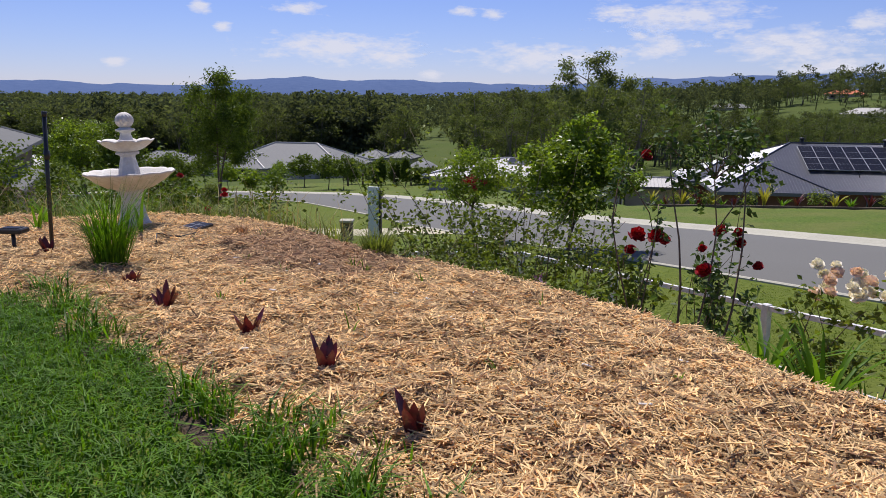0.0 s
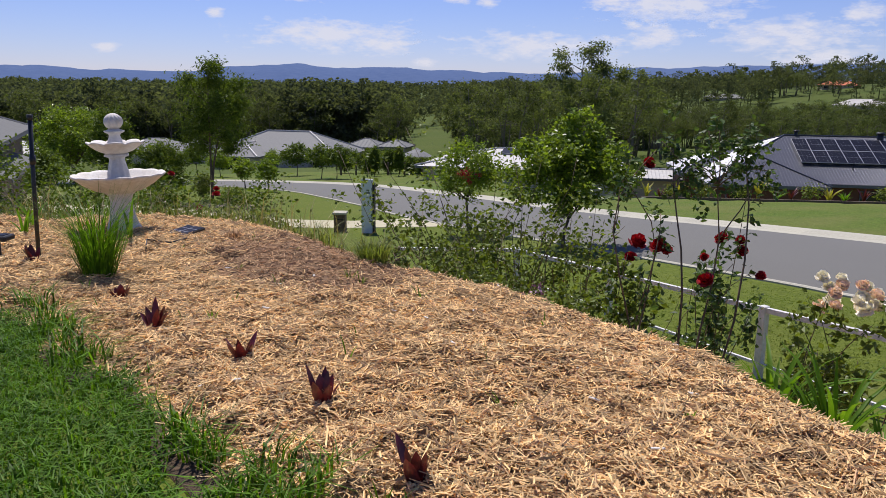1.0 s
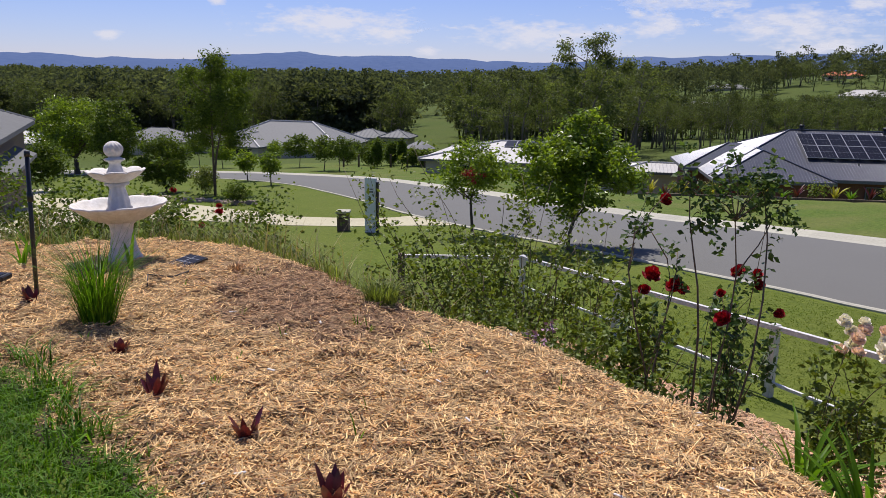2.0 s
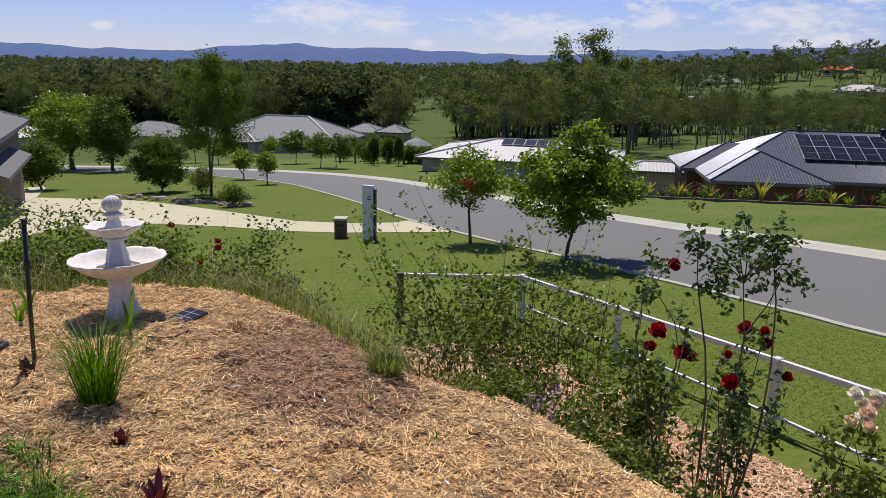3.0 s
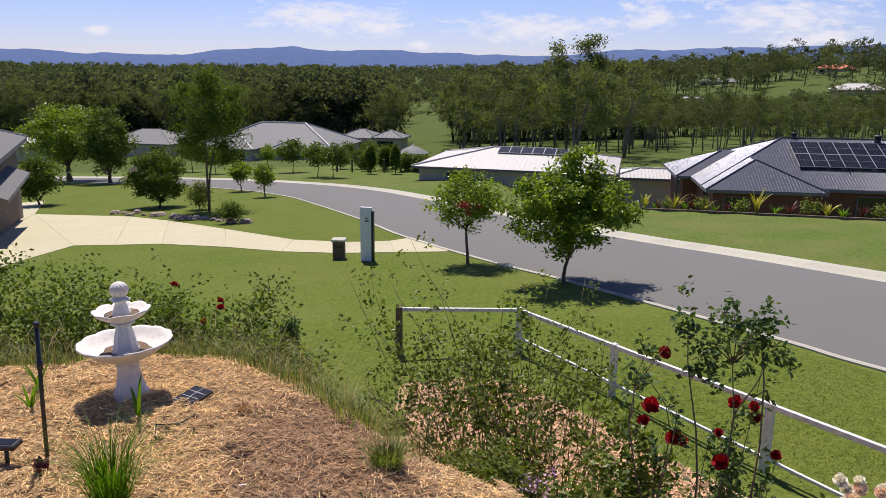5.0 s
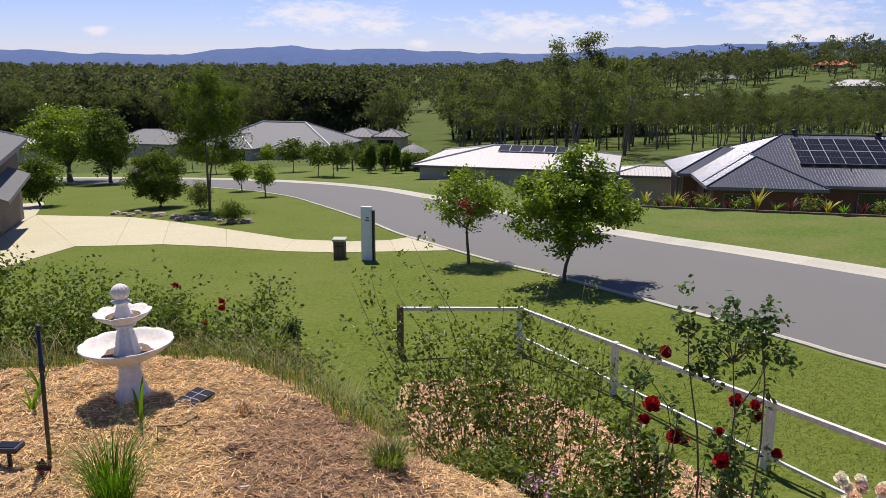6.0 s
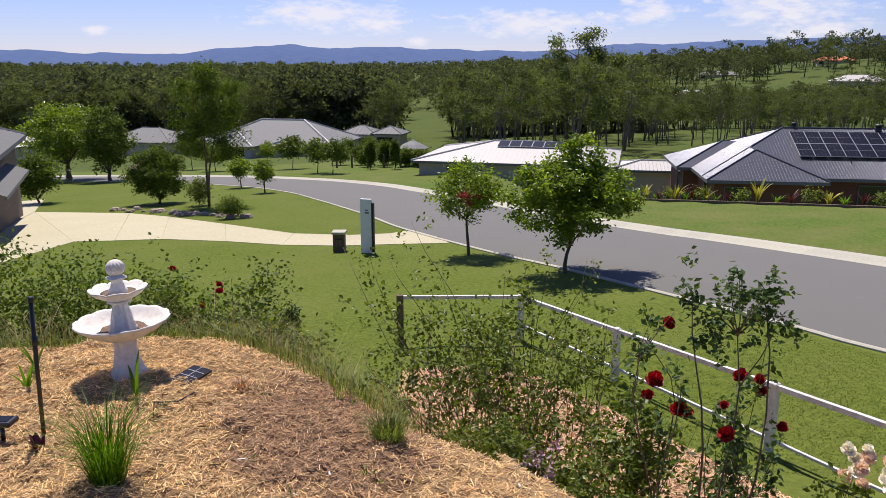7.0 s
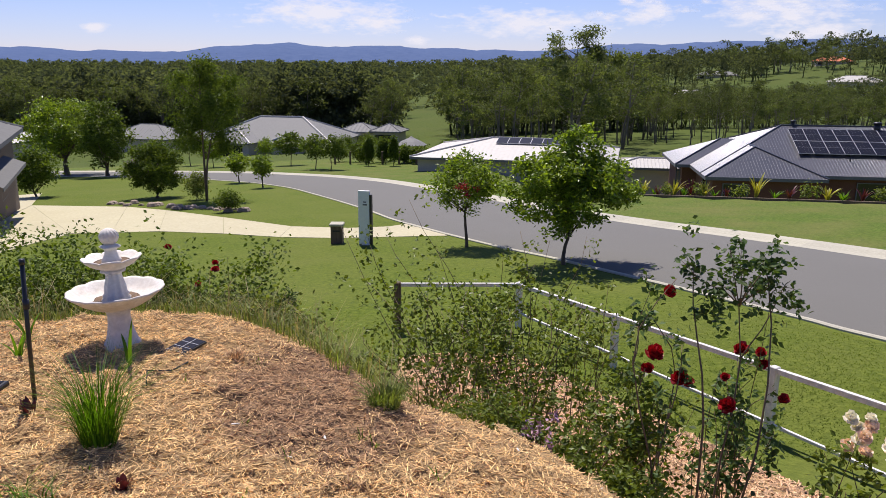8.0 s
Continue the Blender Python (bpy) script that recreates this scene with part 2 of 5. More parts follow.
def blades(base, height, width, rng, lean=0.5, bend=0.6, lean_dir=None):
    """Bent tapering blades: two joints and a tip."""
    base = np.asarray(base, float)
    n = len(base)
    a = rng.uniform(0, math.tau, n) if lean_dir is None else lean_dir
    out = np.stack([np.cos(a), np.sin(a), np.zeros(n)], 1)
    side = np.stack([-np.sin(a), np.cos(a), np.zeros(n)], 1)
    h = (height * rng.uniform(0.4, 1.3, n))[:, None]
    ln = (lean * rng.uniform(0.2, 1.0, n))[:, None]
    w = (width * rng.uniform(0.7, 1.3, n))[:, None]
    z = np.array([0, 0, 1.0])
    p1 = base + out * h * ln * 0.35 + z * h * 0.55
    p2 = base + out * h * (ln * (0.8 + bend * 0.5)) + z * h * (1 - 0.35 * bend * ln)
    V = np.stack([base - side * w / 2, base + side * w / 2, p1 + side * w * 0.4, p1 - side * w * 0.4, p2], 1)
    i = np.arange(n)[:, None] * 5
    F = (i + [0, 1, 2, 3]).tolist() + (i + [3, 2, 4]).tolist()
    return V.reshape(-1, 3), F


def smooth01(t):
    t = np.clip(t, 0, 1)
    return t * t * (3 - 2 * t)


# ---- the lie of the land ----
CREST_X = np.array([-9.0, -4.1, -2.85, -2.2, -1.6, -1.05, -0.55, -0.1, 0.35, 0.6, 0.8, 1.1, 1.3, 1.9, 4.0])
CREST_Y = np.array([6.4, 6.7, 7.15, 7.05, 6.55, 5.9, 5.15, 4.85, 4.35, 4.0, 3.6, 3.2, 2.6, 0.9, -4.0])
KERB = [(10.6, 6.2), (7.0, 12.5), (6.2, 14.2), (4.9, 16.8), (2.7, 21.0), (0.9, 24.1), (-2.3, 30.6), (-4.5, 36.3), (-8.2, 44.8), (-11.8, 52.2), (-17.5, 60.0), (-28, 69.5), (-50, 82), (-90, 98)]


def bed_z(x, y):
    return 0.155 - 0.036 * y - 0.005 * x


def slope_z(x, y):
    """The long slope with the lawns and the road, levelling out in the valley."""
    yy = np.minimum(y, 130) + 90 * np.tanh(np.maximum(y - 130, 0) / 90) * 0.75
    return -1.5 + 0.04 * np.clip(x, -70, 60) - 0.08 * yy


def bank_t(x, y):
    return (y - np.interp(x, CREST_X, CREST_Y)) * np.where(x > 0.2, 0.75, 0.9)


FENCE_A, FENCE_B = Vector((1.12, 14.36, -1.81)), Vector((5.75, 6.5, -1.3))


def past_fence(x, y):
    """Metres beyond the line of the fence, on the street side."""
    return (x - FENCE_A.x) * 0.8615 + (y - FENCE_A.y) * 0.508


def ground_z(x, y):
    x, y = np.asarray(x, float), np.asarray(y, float)
    b = bed_z(np.clip(x, -6, 3), np.clip(y, -3, 9))
    s = slope_z(x, y)
    d = bank_t(x, y)
    low = np.minimum(s, b - 0.3)
    z = b + (low - b) * smooth01(d / 3.8) - 0.10 * smooth01((d + 0.25) / 0.9) * (1 - smooth01((d - 5) / 5))
    # a shallow swale along the fence
    f = past_fence(x, y)
    z = z - (0.1 + 0.25 * smooth01((x - 1.5) / 3)) * np.exp(-(f / 1.5) ** 2) * smooth01((x + 0.5) / 3.5) * smooth01((20 - y) / 5) * smooth01(d / 3)
    # the house pad below the far lawn
    e = ((x - 9.26) * 6.6 + (y - 38.03) * 8.1) / 10.45
    z = z - 2.9 * smooth01((e - 0.6) / 5.0) * smooth01((x - 2) / 8) * smooth01((110 - y) / 40)
    # the hill with paddocks
    z = z + 12 * np.exp(-(((x - 300) / 130) ** 2 + ((y - 560) / 170) ** 2)) + 9 * smooth01((x - 60) / 260) * smooth01((y - 120) / 300)
    return z


def on(x, y, lift=0.0):
    return (x, y, float(ground_z(x, y)) + lift)


# ---- ground, road, driveway ----
def axis(near0, near1, step, mid0, mid1, mstep, far0, far1):
    a = [np.arange(near0, near1, step), np.arange(mid0, near0, mstep), np.arange(near1, mid1, mstep)]
    a.append(mid1 + (far1 - mid1) * np.linspace(0, 1, 34) ** 2.6)
    a.append(mid0 - (mid0 - far0) * np.linspace(0.02, 1, 24) ** 2.6)
    return np.unique(np.round(np.concatenate(a), 3))


gx = axis(-8, 8, 0.25, -70, 70, 1.6, -4300, 4300)
gy = axis(-1, 16, 0.25, -20, 130, 1.6, -400, 4400)
GX, GY = np.meshgrid(gx, gy)
GZ = ground_z(GX, GY)
nx, ny = len(gx), len(gy)
idx = np.arange(nx * ny).reshape(ny, nx)
quads = np.stack([idx[:-1, :-1], idx[:-1, 1:], idx[1:, 1:], idx[1:, :-1]], -1).reshape(-1, 4)
ground = mesh("ground", np.stack([GX, GY, GZ], -1).reshape(-1, 3), quads, M_PADDOCK, smooth=True)
tagged(ground, "green lawns and paddocks running down to a valley", "ground", kind="structure")
ground.data.materials.append(M_LAWN)
ground.data.materials.append(M_LAWN_DRY)
ground.data.materials.append(M_MULCH)
fc = np.stack([GX, GY], -1).reshape(-1, 2)[quads].mean(1)
kx, ky = np.array(KERB)[::-1].T
road_x = np.interp(fc[:, 1], np.array(KERB)[:, 1], np.array(KERB)[:, 0])
slot = np.where((fc[:, 1] < 100) & (np.abs(fc[:, 0]) < 90), np.where(fc[:, 0] > road_x + 3, 2, 1), 0)
bank = bank_t(fc[:, 0], fc[:, 1])
below = past_fence(fc[:, 0], fc[:, 1]) < -1.1
slot = np.where((bank > -0.3) & below & (fc[:, 0] > -0.9 + 0.12 * np.sin(fc[:, 1] * 3)) & (fc[:, 1] < 12.8) & (fc[:, 1] > 0.5) & (fc[:, 0] < 5.2), 3, slot)
ground.data.polygons.foreach_set("material_index", slot.astype(np.int32))


def spline(points, per=8):
    pts = [Vector(p) for p in points]
    out = []
    for i in range(len(pts) - 1):
        a, b, c, d = pts[max(i - 1, 0)], pts[i], pts[i + 1], pts[min(i + 2, len(pts) - 1)]
        for k in range(per):
            t = k / per
            out.append(0.5 * ((2 * b) + (c - a) * t + (2 * a - 5 * b + 4 * c - d) * t * t + (3 * b - a - 3 * c + d) * t ** 3))
    return out + [pts[-1]]


LINE = spline(KERB)
SIDE = []
for i, p in enumerate(LINE):
    d = (LINE[min(i + 1, len(LINE) - 1)] - LINE[max(i - 1, 0)]).normalized()
    SIDE.append(Vector((d.y, -d.x)))


def ribbon(profile, i0=0, i1=None):
    """A strip along the road: profile of (distance from the near edge, lift)."""
    V, F, m = [], [], len(profile)
    pts = list(zip(LINE, SIDE))[i0:i1]
    for p, s in pts:
        for w, lift in profile:
            q = p + s * w
            V.append((q.x, q.y, float(slope_z(q.x, q.y)) + lift))
    for i in range(len(pts) - 1):
        F += [(i * m + k, i * m + k + 1, (i + 1) * m + k + 1, (i + 1) * m + k) for k in range(m - 1)]
    return V, F


ROAD_W = 7.2
tagged(mesh("road", *ribbon([(0.2, 0.0), (0.3, 0.03), (2.2, 0.06), (ROAD_W / 2, 0.07), (5.0, 0.06), (ROAD_W - 0.3, 0.03), (ROAD_W - 0.2, 0.0)]), M_ROAD, smooth=True),
       "smooth grey asphalt street curving downhill", "road", kind="structure")
for name, prof in (("kerb", [(0.02, -0.1), (0.02, 0.03), (0.06, 0.05), (0.12, 0.05), (0.17, 0.03), (0.22, 0.008), (0.23, -0.1)]),
                   ("kerb", [(ROAD_W - 0.75, -0.1), (ROAD_W - 0.75, 0.04), (ROAD_W - 0.45, 0.05), (ROAD_W - 0.2, 0.12), (ROAD_W + 0.08, 0.13), (ROAD_W + 0.1, -0.1)])):
    k = tagged(thing(name, "pale concrete kerb with a rolled edge along the street", "kerb", kind="structure"))
    for j in range(0, len(LINE) - 1, 2):
        mesh("kerb_length", *ribbon(prof, j, j + 3), M_KERB, k)

DRIVE = [((-0.3, 26.35), (-1.45, 30.4)), ((-2.17, 26.5), (-2.6, 29.3)), ((-4.14, 26.6), (-4.11, 29.25)), ((-6.3, 27.3), (-6.5, 30.3)), ((-8.75, 28.75), (-10.45, 34.4)), ((-11.7, 30.05), (-14.55, 38.5)), ((-13.6, 30.1), (-17.66, 41.1)),
         ((-15.3, 30.2), (-24.4, 43.9)), ((-15.4, 27.0), (-21.3, 35.3)), ((-15.4, 23.0), (-22.5, 28.0))]
drive = thing("driveway", "pale cream concrete driveway slabs joined to the street", "driveway", kind="structure")
SLABS = [(*p, *q) for p, q in zip(DRIVE, DRIVE[1:])] + [((-24.45, 43.95), (-21.35, 35.35), (-29.0, 53.6), (-30.2, 52.4))]
for a, b, c, d in SLABS:
    n, V = 7, []
    for lift in (0.014, -0.06):
        for i in range(n):
            for j in range(n):
                u, v = (i + 0.012) / (n - 1) if i == 0 else (i - 0.012) / (n - 1) if i == n - 1 else i / (n - 1), j / (n - 1)
                p = Vector(a).lerp(Vector(c), u).lerp(Vector(b).lerp(Vector(d), u), v)
                V.append((p.x, p.y, float(slope_z(p.x, p.y)) + lift))
    F = [(i * n + j, i * n + j + 1, (i + 1) * n + j + 1, (i + 1) * n + j) for i in range(n - 1) for j in range(n - 1)]
    rim = [i * n for i in range(n)] + [(n - 1) * n + j for j in range(1, n)] + [i * n + n - 1 for i in range(n - 2, -1, -1)] + list(range(n - 2, 0, -1))
    F += [(p, q, q + n * n, p + n * n) for p, q in zip(rim, rim[1:] + rim[:1])]
    mesh("slab", V, F, M_DRIVE, drive)

# ---- distance: hills ----
def hills(points, dist, depth):
    """A wooded ridge: bearing in degrees, height of its crest in metres."""
    ang = np.linspace(points[0][0], points[-1][0], 260)
    top = np.interp(ang, *zip(*points))
    top = top + np.array([noise.noise((a * 1.1, dist * 0.01, 0)) * 5 + noise.noise((a * 4.1, dist * 0.01, 7)) * 1.8 for a in ang])
    V, F = [], []
    for r, f in ((dist - depth, None), (dist - depth * 0.5, 0.55), (dist, 1.0), (dist + depth * 0.5, 0.3)):
        for a, t in zip(np.radians(ang), top):
            z = -30 if f is None else -30 + (t + 30) * (f + 0.1 * noise.noise((a * 60, r * 0.01, 0)) * (f < 1))
            V.append((r * math.sin(a), r * math.cos(a), z))
    n = len(ang)
    for j in range(3):
        F += [(j * n + i, j * n + i + 1, (j + 1) * n + i + 1, (j + 1) * n + i) for i in range(n - 1)]
    return V, F


RIDGE_FAR = [(-60, 40), (-34, 62), (-31.5, 58), (-28, 62), (-25.5, 45), (-24, 52), (-22.5, 46), (-19, 45), (-17, 72), (-15, 80), (-13, 88), (-12, 98), (-10.5, 84), (-9, 74), (-6, 84), (-4, 82), (-2.5, 72), (0, 74), (1.5, 62),
             (3, 66), (5, 60), (8, 66), (11, 92), (13, 100), (14.5, 92), (17, 104), (20, 112), (22, 108), (24, 120), (26.5, 118), (29, 128), (32, 140), (40, 120), (60, 60)]
# haze over the ranges comes from their painted blue, not from the air
tagged(mesh("backdrop_hills", *hills(RIDGE_FAR, 4200, 900), M_HILL_HAZE, smooth=True), "wooded ranges along the horizon, tinted blue with haze", "hills", kind="structure")


# ---- trees ----
def tree_parts(height, radius, trunk_h, girth, seed, n_leaf, size, clumps, lean=0.0, forks=5, flat=0.75, slim=0.5, spread=0.33, open_crown=0.5):
    rng = np.random.default_rng(seed)
    top = Vector((lean, 0, trunk_h))
    wob = [Vector((lean * t + 0.04 * height * 0.3 * math.sin(3 * t + seed), 0.03 * height * 0.3 * math.sin(4 * t + seed * 2), trunk_h * t)) for t in (0, 0.3, 0.65, 1)]
    wood = [tube([wob[0] - Vector((0, 0, 0.3)), *wob], [girth * 1.35, girth * 1.15, girth * 0.95, girth * 0.85, girth * 0.7], 7)]
    cen = Vector((lean, 0, (height + trunk_h) / 2))
    half = (height - trunk_h) / 2 * 1.05
    tips, pts = [], []
    for k in range(clumps):
        v = rng.normal(size=3)
        v /= np.linalg.norm(v)
        r = rng.uniform(open_crown, 1.0)
        taper = 1.0 if v[2] < 0 else 1 - 0.25 * v[2]
        tips.append(cen + Vector((v[0] * radius * r * taper, v[1] * radius * r * taper, v[2] * half * r)) * 0.9)
    for k, tip in enumerate(tips):
        if k < forks * 3:
            a = wob[-1] if k < forks else wob[-1].lerp(tips[k % forks], 0.45)
            mid = a.lerp(tip, 0.5) + Vector((0, 0, -0.06 * height * flat + 0.03 * height))
            g = girth * (0.5 if k < forks else 0.25)
            wood.append(tube([a - (mid - a) * 0.05, mid, tip], [g, g * 0.6, g * 0.15], 5))
    per = max(1, n_leaf // clumps)
    for tip in tips:
        q = rng.normal(size=(per, 3)) * np.array([radius, radius, half * flat]) * spread * rng.uniform(0.6, 1.1)
        pts.append(np.array(tip) + q)
    pts = np.concatenate(pts)
    pts = pts[pts[:, 2] > trunk_h * 0.62]
    return join(*wood), leaves(pts, size, rng, slim=slim)


def gum_parts(height, seed, n_leaf, size, crown=0.42, width=0.23, girth=0.016, forks=11, slim=0.3, twin=False):
    """An open gum: a bending trunk, rising limbs and drooping clumps with sky between them."""
    rng = np.random.default_rng(seed)
    stems, wood, clumps = [], [], []
    for k in range(2 if twin else 1):
        a = rng.uniform(0, math.tau)
        lean = Vector((math.cos(a), math.sin(a), 0)) * height * (rng.uniform(0.03, 0.1) if k == 0 else rng.uniform(0.12, 0.18))
        bend = Vector((rng.normal(0, 0.02), rng.normal(0, 0.02), 0)) * height
        stems.append([lean * t ** 1.3 + bend * math.sin(4.5 * t) + Vector((0, 0, height * (0.9 - 0.12 * k) * t - (0.4 if t == 0 else 0))) for t in np.linspace(0, 1, 7)])
        wood.append(tube(stems[-1], [girth * height * f for f in (1.25, 0.95, 0.8, 0.65, 0.48, 0.3, 0.1)], 6))
        clumps.append((stems[-1][-1], 1.0))
    for k in range(forks):
        st = stems[k % len(stems)]
        t = crown + (0.97 - crown) * (k + rng.random()) / forks
        i = min(5, int(t * 6))
        p = st[i].lerp(st[i + 1], t * 6 - i)
        a = k * 2.4 + rng.uniform(-0.5, 0.5)
        reach = height * width * rng.uniform(0.55, 1.15) * (1.15 - 0.75 * max(0.0, t - 0.6) / 0.4)
        tip = p + Vector((math.cos(a) * reach, math.sin(a) * reach, reach * rng.uniform(0.25, 0.95)))
        mid = p.lerp(tip, 0.5) - Vector((0, 0, reach * 0.08))
        g = girth * height * 0.34
        wood.append(tube([p, mid, tip], [g, g * 0.6, g * 0.2], 4))
        clumps += [(tip, 1.0), (mid.lerp(tip, 0.45) + Vector(rng.normal(0, 0.25, 3)) * reach, 0.8), (p.lerp(tip, rng.uniform(0.5, 0.9)) + Vector(rng.normal(0, 0.3, 3)) * reach, 0.7)]
    per = n_leaf // len(clumps)
    pts = [np.array(c) + rng.normal(size=(per, 3)) * np.array([1, 1, 0.72]) * height * 0.042 * f * rng.uniform(0.7, 1.35) for c, f in clumps]
    return join(*wood), leaves(np.concatenate(pts), size, rng, droop=0.7, slim=slim, face_up=0.3)


def make_gum(label, at, group="", rz=0.0, mats=None, **kw):
    t = thing("gum_tree", label, "tree", at, group)
    t.rotation_euler[2] = rz
    wood, crown = gum_parts(**kw)
    mesh("trunk", *wood, (mats or (M_GUMBARK, M_GUM))[0], t, smooth=True)
    mesh("crown", *crown, (mats or (M_GUMBARK, M_GUM))[1], t)
    return t


def make_tree(name, label, at, mats, category="tree", group="", rz=0.0, **kw):
    t = thing(name, label, category, at, group)
    t.rotation_euler[2] = rz
    wood, crown = tree_parts(**kw)
    mesh("trunk", *wood, mats[0], t, smooth=True)
    mesh("crown", *crown, mats[1], t)
    return t


make_tree("street_tree", "young round-headed street tree with glossy green leaves beside the kerb", on(2.8, 20.35), (M_BARK, M_LEAF), group="street trees",
          height=3.65, radius=1.9, trunk_h=0.75, girth=0.055, seed=3, n_leaf=19000, size=0.13, clumps=120, forks=7, spread=0.095, open_crown=0.25, lean=0.12)
make_tree("street_tree", "small street tree with a loose crown beside the kerb", on(0.28, 23.8), (M_BARK, M_LEAF), group="street trees",
          height=3.05, radius=1.25, trunk_h=1.1, girth=0.05, seed=8, n_leaf=5200, size=0.12, clumps=75, forks=5, spread=0.14)
make_gum("slender young gum tree with drooping grey-green leaves in a garden bed", on(-14.1, 43.5), mats=(M_BARK, M_BUSH),
         height=8.3, seed=5, n_leaf=17000, size=0.2, crown=0.36, width=0.17, girth=0.0085, forks=20, slim=0.3, twin=True)
make_tree("shrub", "large dense rounded shrub in a rock-edged garden bed", on(-18.1, 46.5), (M_BARK, M_BUSH), "shrub",
          height=3.6, radius=2.0, trunk_h=0.35, girth=0.1, seed=6, n_leaf=14000, size=0.16, clumps=150, spread=0.12, open_crown=0.4)
make_tree("shrub", "small round green shrub in a rock-edged garden bed", on(-10.9, 36.7), (M_BARK, M_BUSH), "shrub",
          height=1.15, radius=0.7, trunk_h=0.1, girth=0.03, seed=16, n_leaf=2500, size=0.1, clumps=50, spread=0.2, open_crown=0.35)
make_tree("shrub", "pale feathery shrub in a rock-edged garden bed", on(-14.9, 44.2), (M_BARK, M_TALLGRASS), "shrub",
          height=1.9, radius=0.7, trunk_h=0.15, girth=0.03, seed=17, n_leaf=1800, size=0.14, clumps=40, spread=0.24)
make_tree("spreading_tree", "wide green shade tree behind the lawn", on(-39.5, 78.0), (M_BARK, M_LEAF),
          height=8.0, radius=4.9, trunk_h=1.7, girth=0.3, seed=9, n_leaf=14000, size=0.3, clumps=150, spread=0.11, open_crown=0.45)
make_tree("spreading_tree", "dark green tree with purple flowering shrubs beneath", on(-33.5, 74.0), (M_BARK, M_BUSH),
          height=7.4, radius=3.0, trunk_h=0.8, girth=0.2, seed=10, n_leaf=9000, size=0.28, clumps=110, spread=0.12, open_crown=0.4)
make_tree("shrub", "purple flowering shrub at the end of the lawn", on(-28.8, 71.0), (M_BARK, M_PINK), "shrub",
          height=1.9, radius=1.5, trunk_h=0.2, girth=0.05, seed=31, n_leaf=1500, size=0.2, clumps=40, spread=0.24)
make_tree("shrub", "dark dense shrub against the house wall", on(-27.5, 50.0), (M_BARK, M_BUSH), "shrub",
          height=3.3, radius=1.7, trunk_h=0.3, girth=0.08, seed=32, n_leaf=4500, size=0.22, clumps=70, spread=0.2)
for i, (x, y, h, r) in enumerate(((-16.3, 58.0, 2.45, 0.95), (-13.0, 52.0, 2.4, 0.7), (-18.0, 85.0, 3.6, 1.9), (-13.4, 74.5, 3.4, 1.5), (-11.6, 72.3, 3.3, 1.4), (-27, 86, 3.0, 1.6), (-32.0, 93, 4.2, 1.8), (-24, 98, 3.0, 1.2))):
    make_tree("street_tree", "young street tree on the grass verge", on(x, y), (M_BARK, M_BUSH if h > 3.2 else M_LEAF), group="street trees",
              height=h, radius=r, trunk_h=h * 0.32, girth=0.05, seed=40 + i, n_leaf=1800, size=0.11 * r + 0.1, clumps=45, forks=4, spread=0.22)

# red blossom on the small street tree
bl = bpy.data.objects["street_tree.001"]
rb = np.random.default_rng(3)
for k in range(7):
    mesh("blossom", *leaves(rb.normal(0, 0.045, (26, 3)) + np.array([rb.uniform(-0.35, 0.75), -0.9 + rb.normal(0, 0.1), 1.95 + rb.normal(0, 0.06)]), 0.09, rb), M_RED, bl)

# woodland
PROTO = []
TALL = (15, 18, 13, 20, 16, 12, 17)
for i, h in enumerate(TALL):
    PROTO.append(make_gum("tall woodland gum tree with a pale trunk and loose crown", (0, 0, -400), "woodland gum trees",
                          height=h, seed=160 + i, n_leaf=2000, size=0.5, crown=(0.35, 0.5, 0.3, 0.45, 0.4, 0.28, 0.5)[i], width=(0.24, 0.2, 0.27, 0.22, 0.18, 0.3, 0.25)[i], girth=0.011, forks=(11, 10, 12, 13, 10, 11, 9)[i], slim=0.36, twin=i % 3 == 0))
rng = np.random.default_rng(11)


def wooded(x, y):
    """Where the woodland stands: not in the green gap, nor on the yards and the open hillside."""
    gap = abs(x - (-6 + (y - 130) * -0.028)) < 6 + (y - 130) * 0.012 and y < 330
    hill = x > 0.26 * y and 225 < y < 640 and noise.noise((x * 0.014, y * 0.014, 3)) < -0.22
    return not gap and not hill


count = 0
used = set()
for k in range(6000):
    y = 90 + 105 * rng.random()
    x = rng.uniform(-0.75, 0.72) * y
    if x < -0.02 * y and y < 165 + 20 * noise.noise((x * 0.05, 0, 0)):
        continue
    if x > -0.02 * y and y < 104 + 22 * noise.noise((x * 0.06, 2, 0)):
        continue
    if not wooded(x, y) or any(abs(x - a) + abs(y - b) < 4.2 for a, b in used):
        continue
    used.add((x, y))
    p = int(rng.integers(len(PROTO)))
    s = max(0.3, (2.5 - (0.03 if x > 0.25 * y else 0.008 if x > -0.02 * y else 0.02) * y - (rng.uniform(-1.0, 2.2) if x > 0.25 * y else rng.uniform(-0.8, 4.0) if x > -0.02 * y else rng.uniform(-1.0, 2.5)) - float(ground_z(x, y))) / TALL[p])
    if p not in [u for u in range(len(PROTO)) if PROTO[u].location.z > -300]:
        t = PROTO[p]
        t.matrix_basis = pose(*on(x, y), 0, 0, rng.uniform(0, 360)) @ Matrix.Scale(s, 4)
    else:
        t = copy_thing(PROTO[p], pose(*on(x, y), 0, 0, rng.uniform(0, 360)))
        t.scale = (s * rng.uniform(0.9, 1.15),) * 2 + (s,)
    count += 1
    if count >= 290:
        break
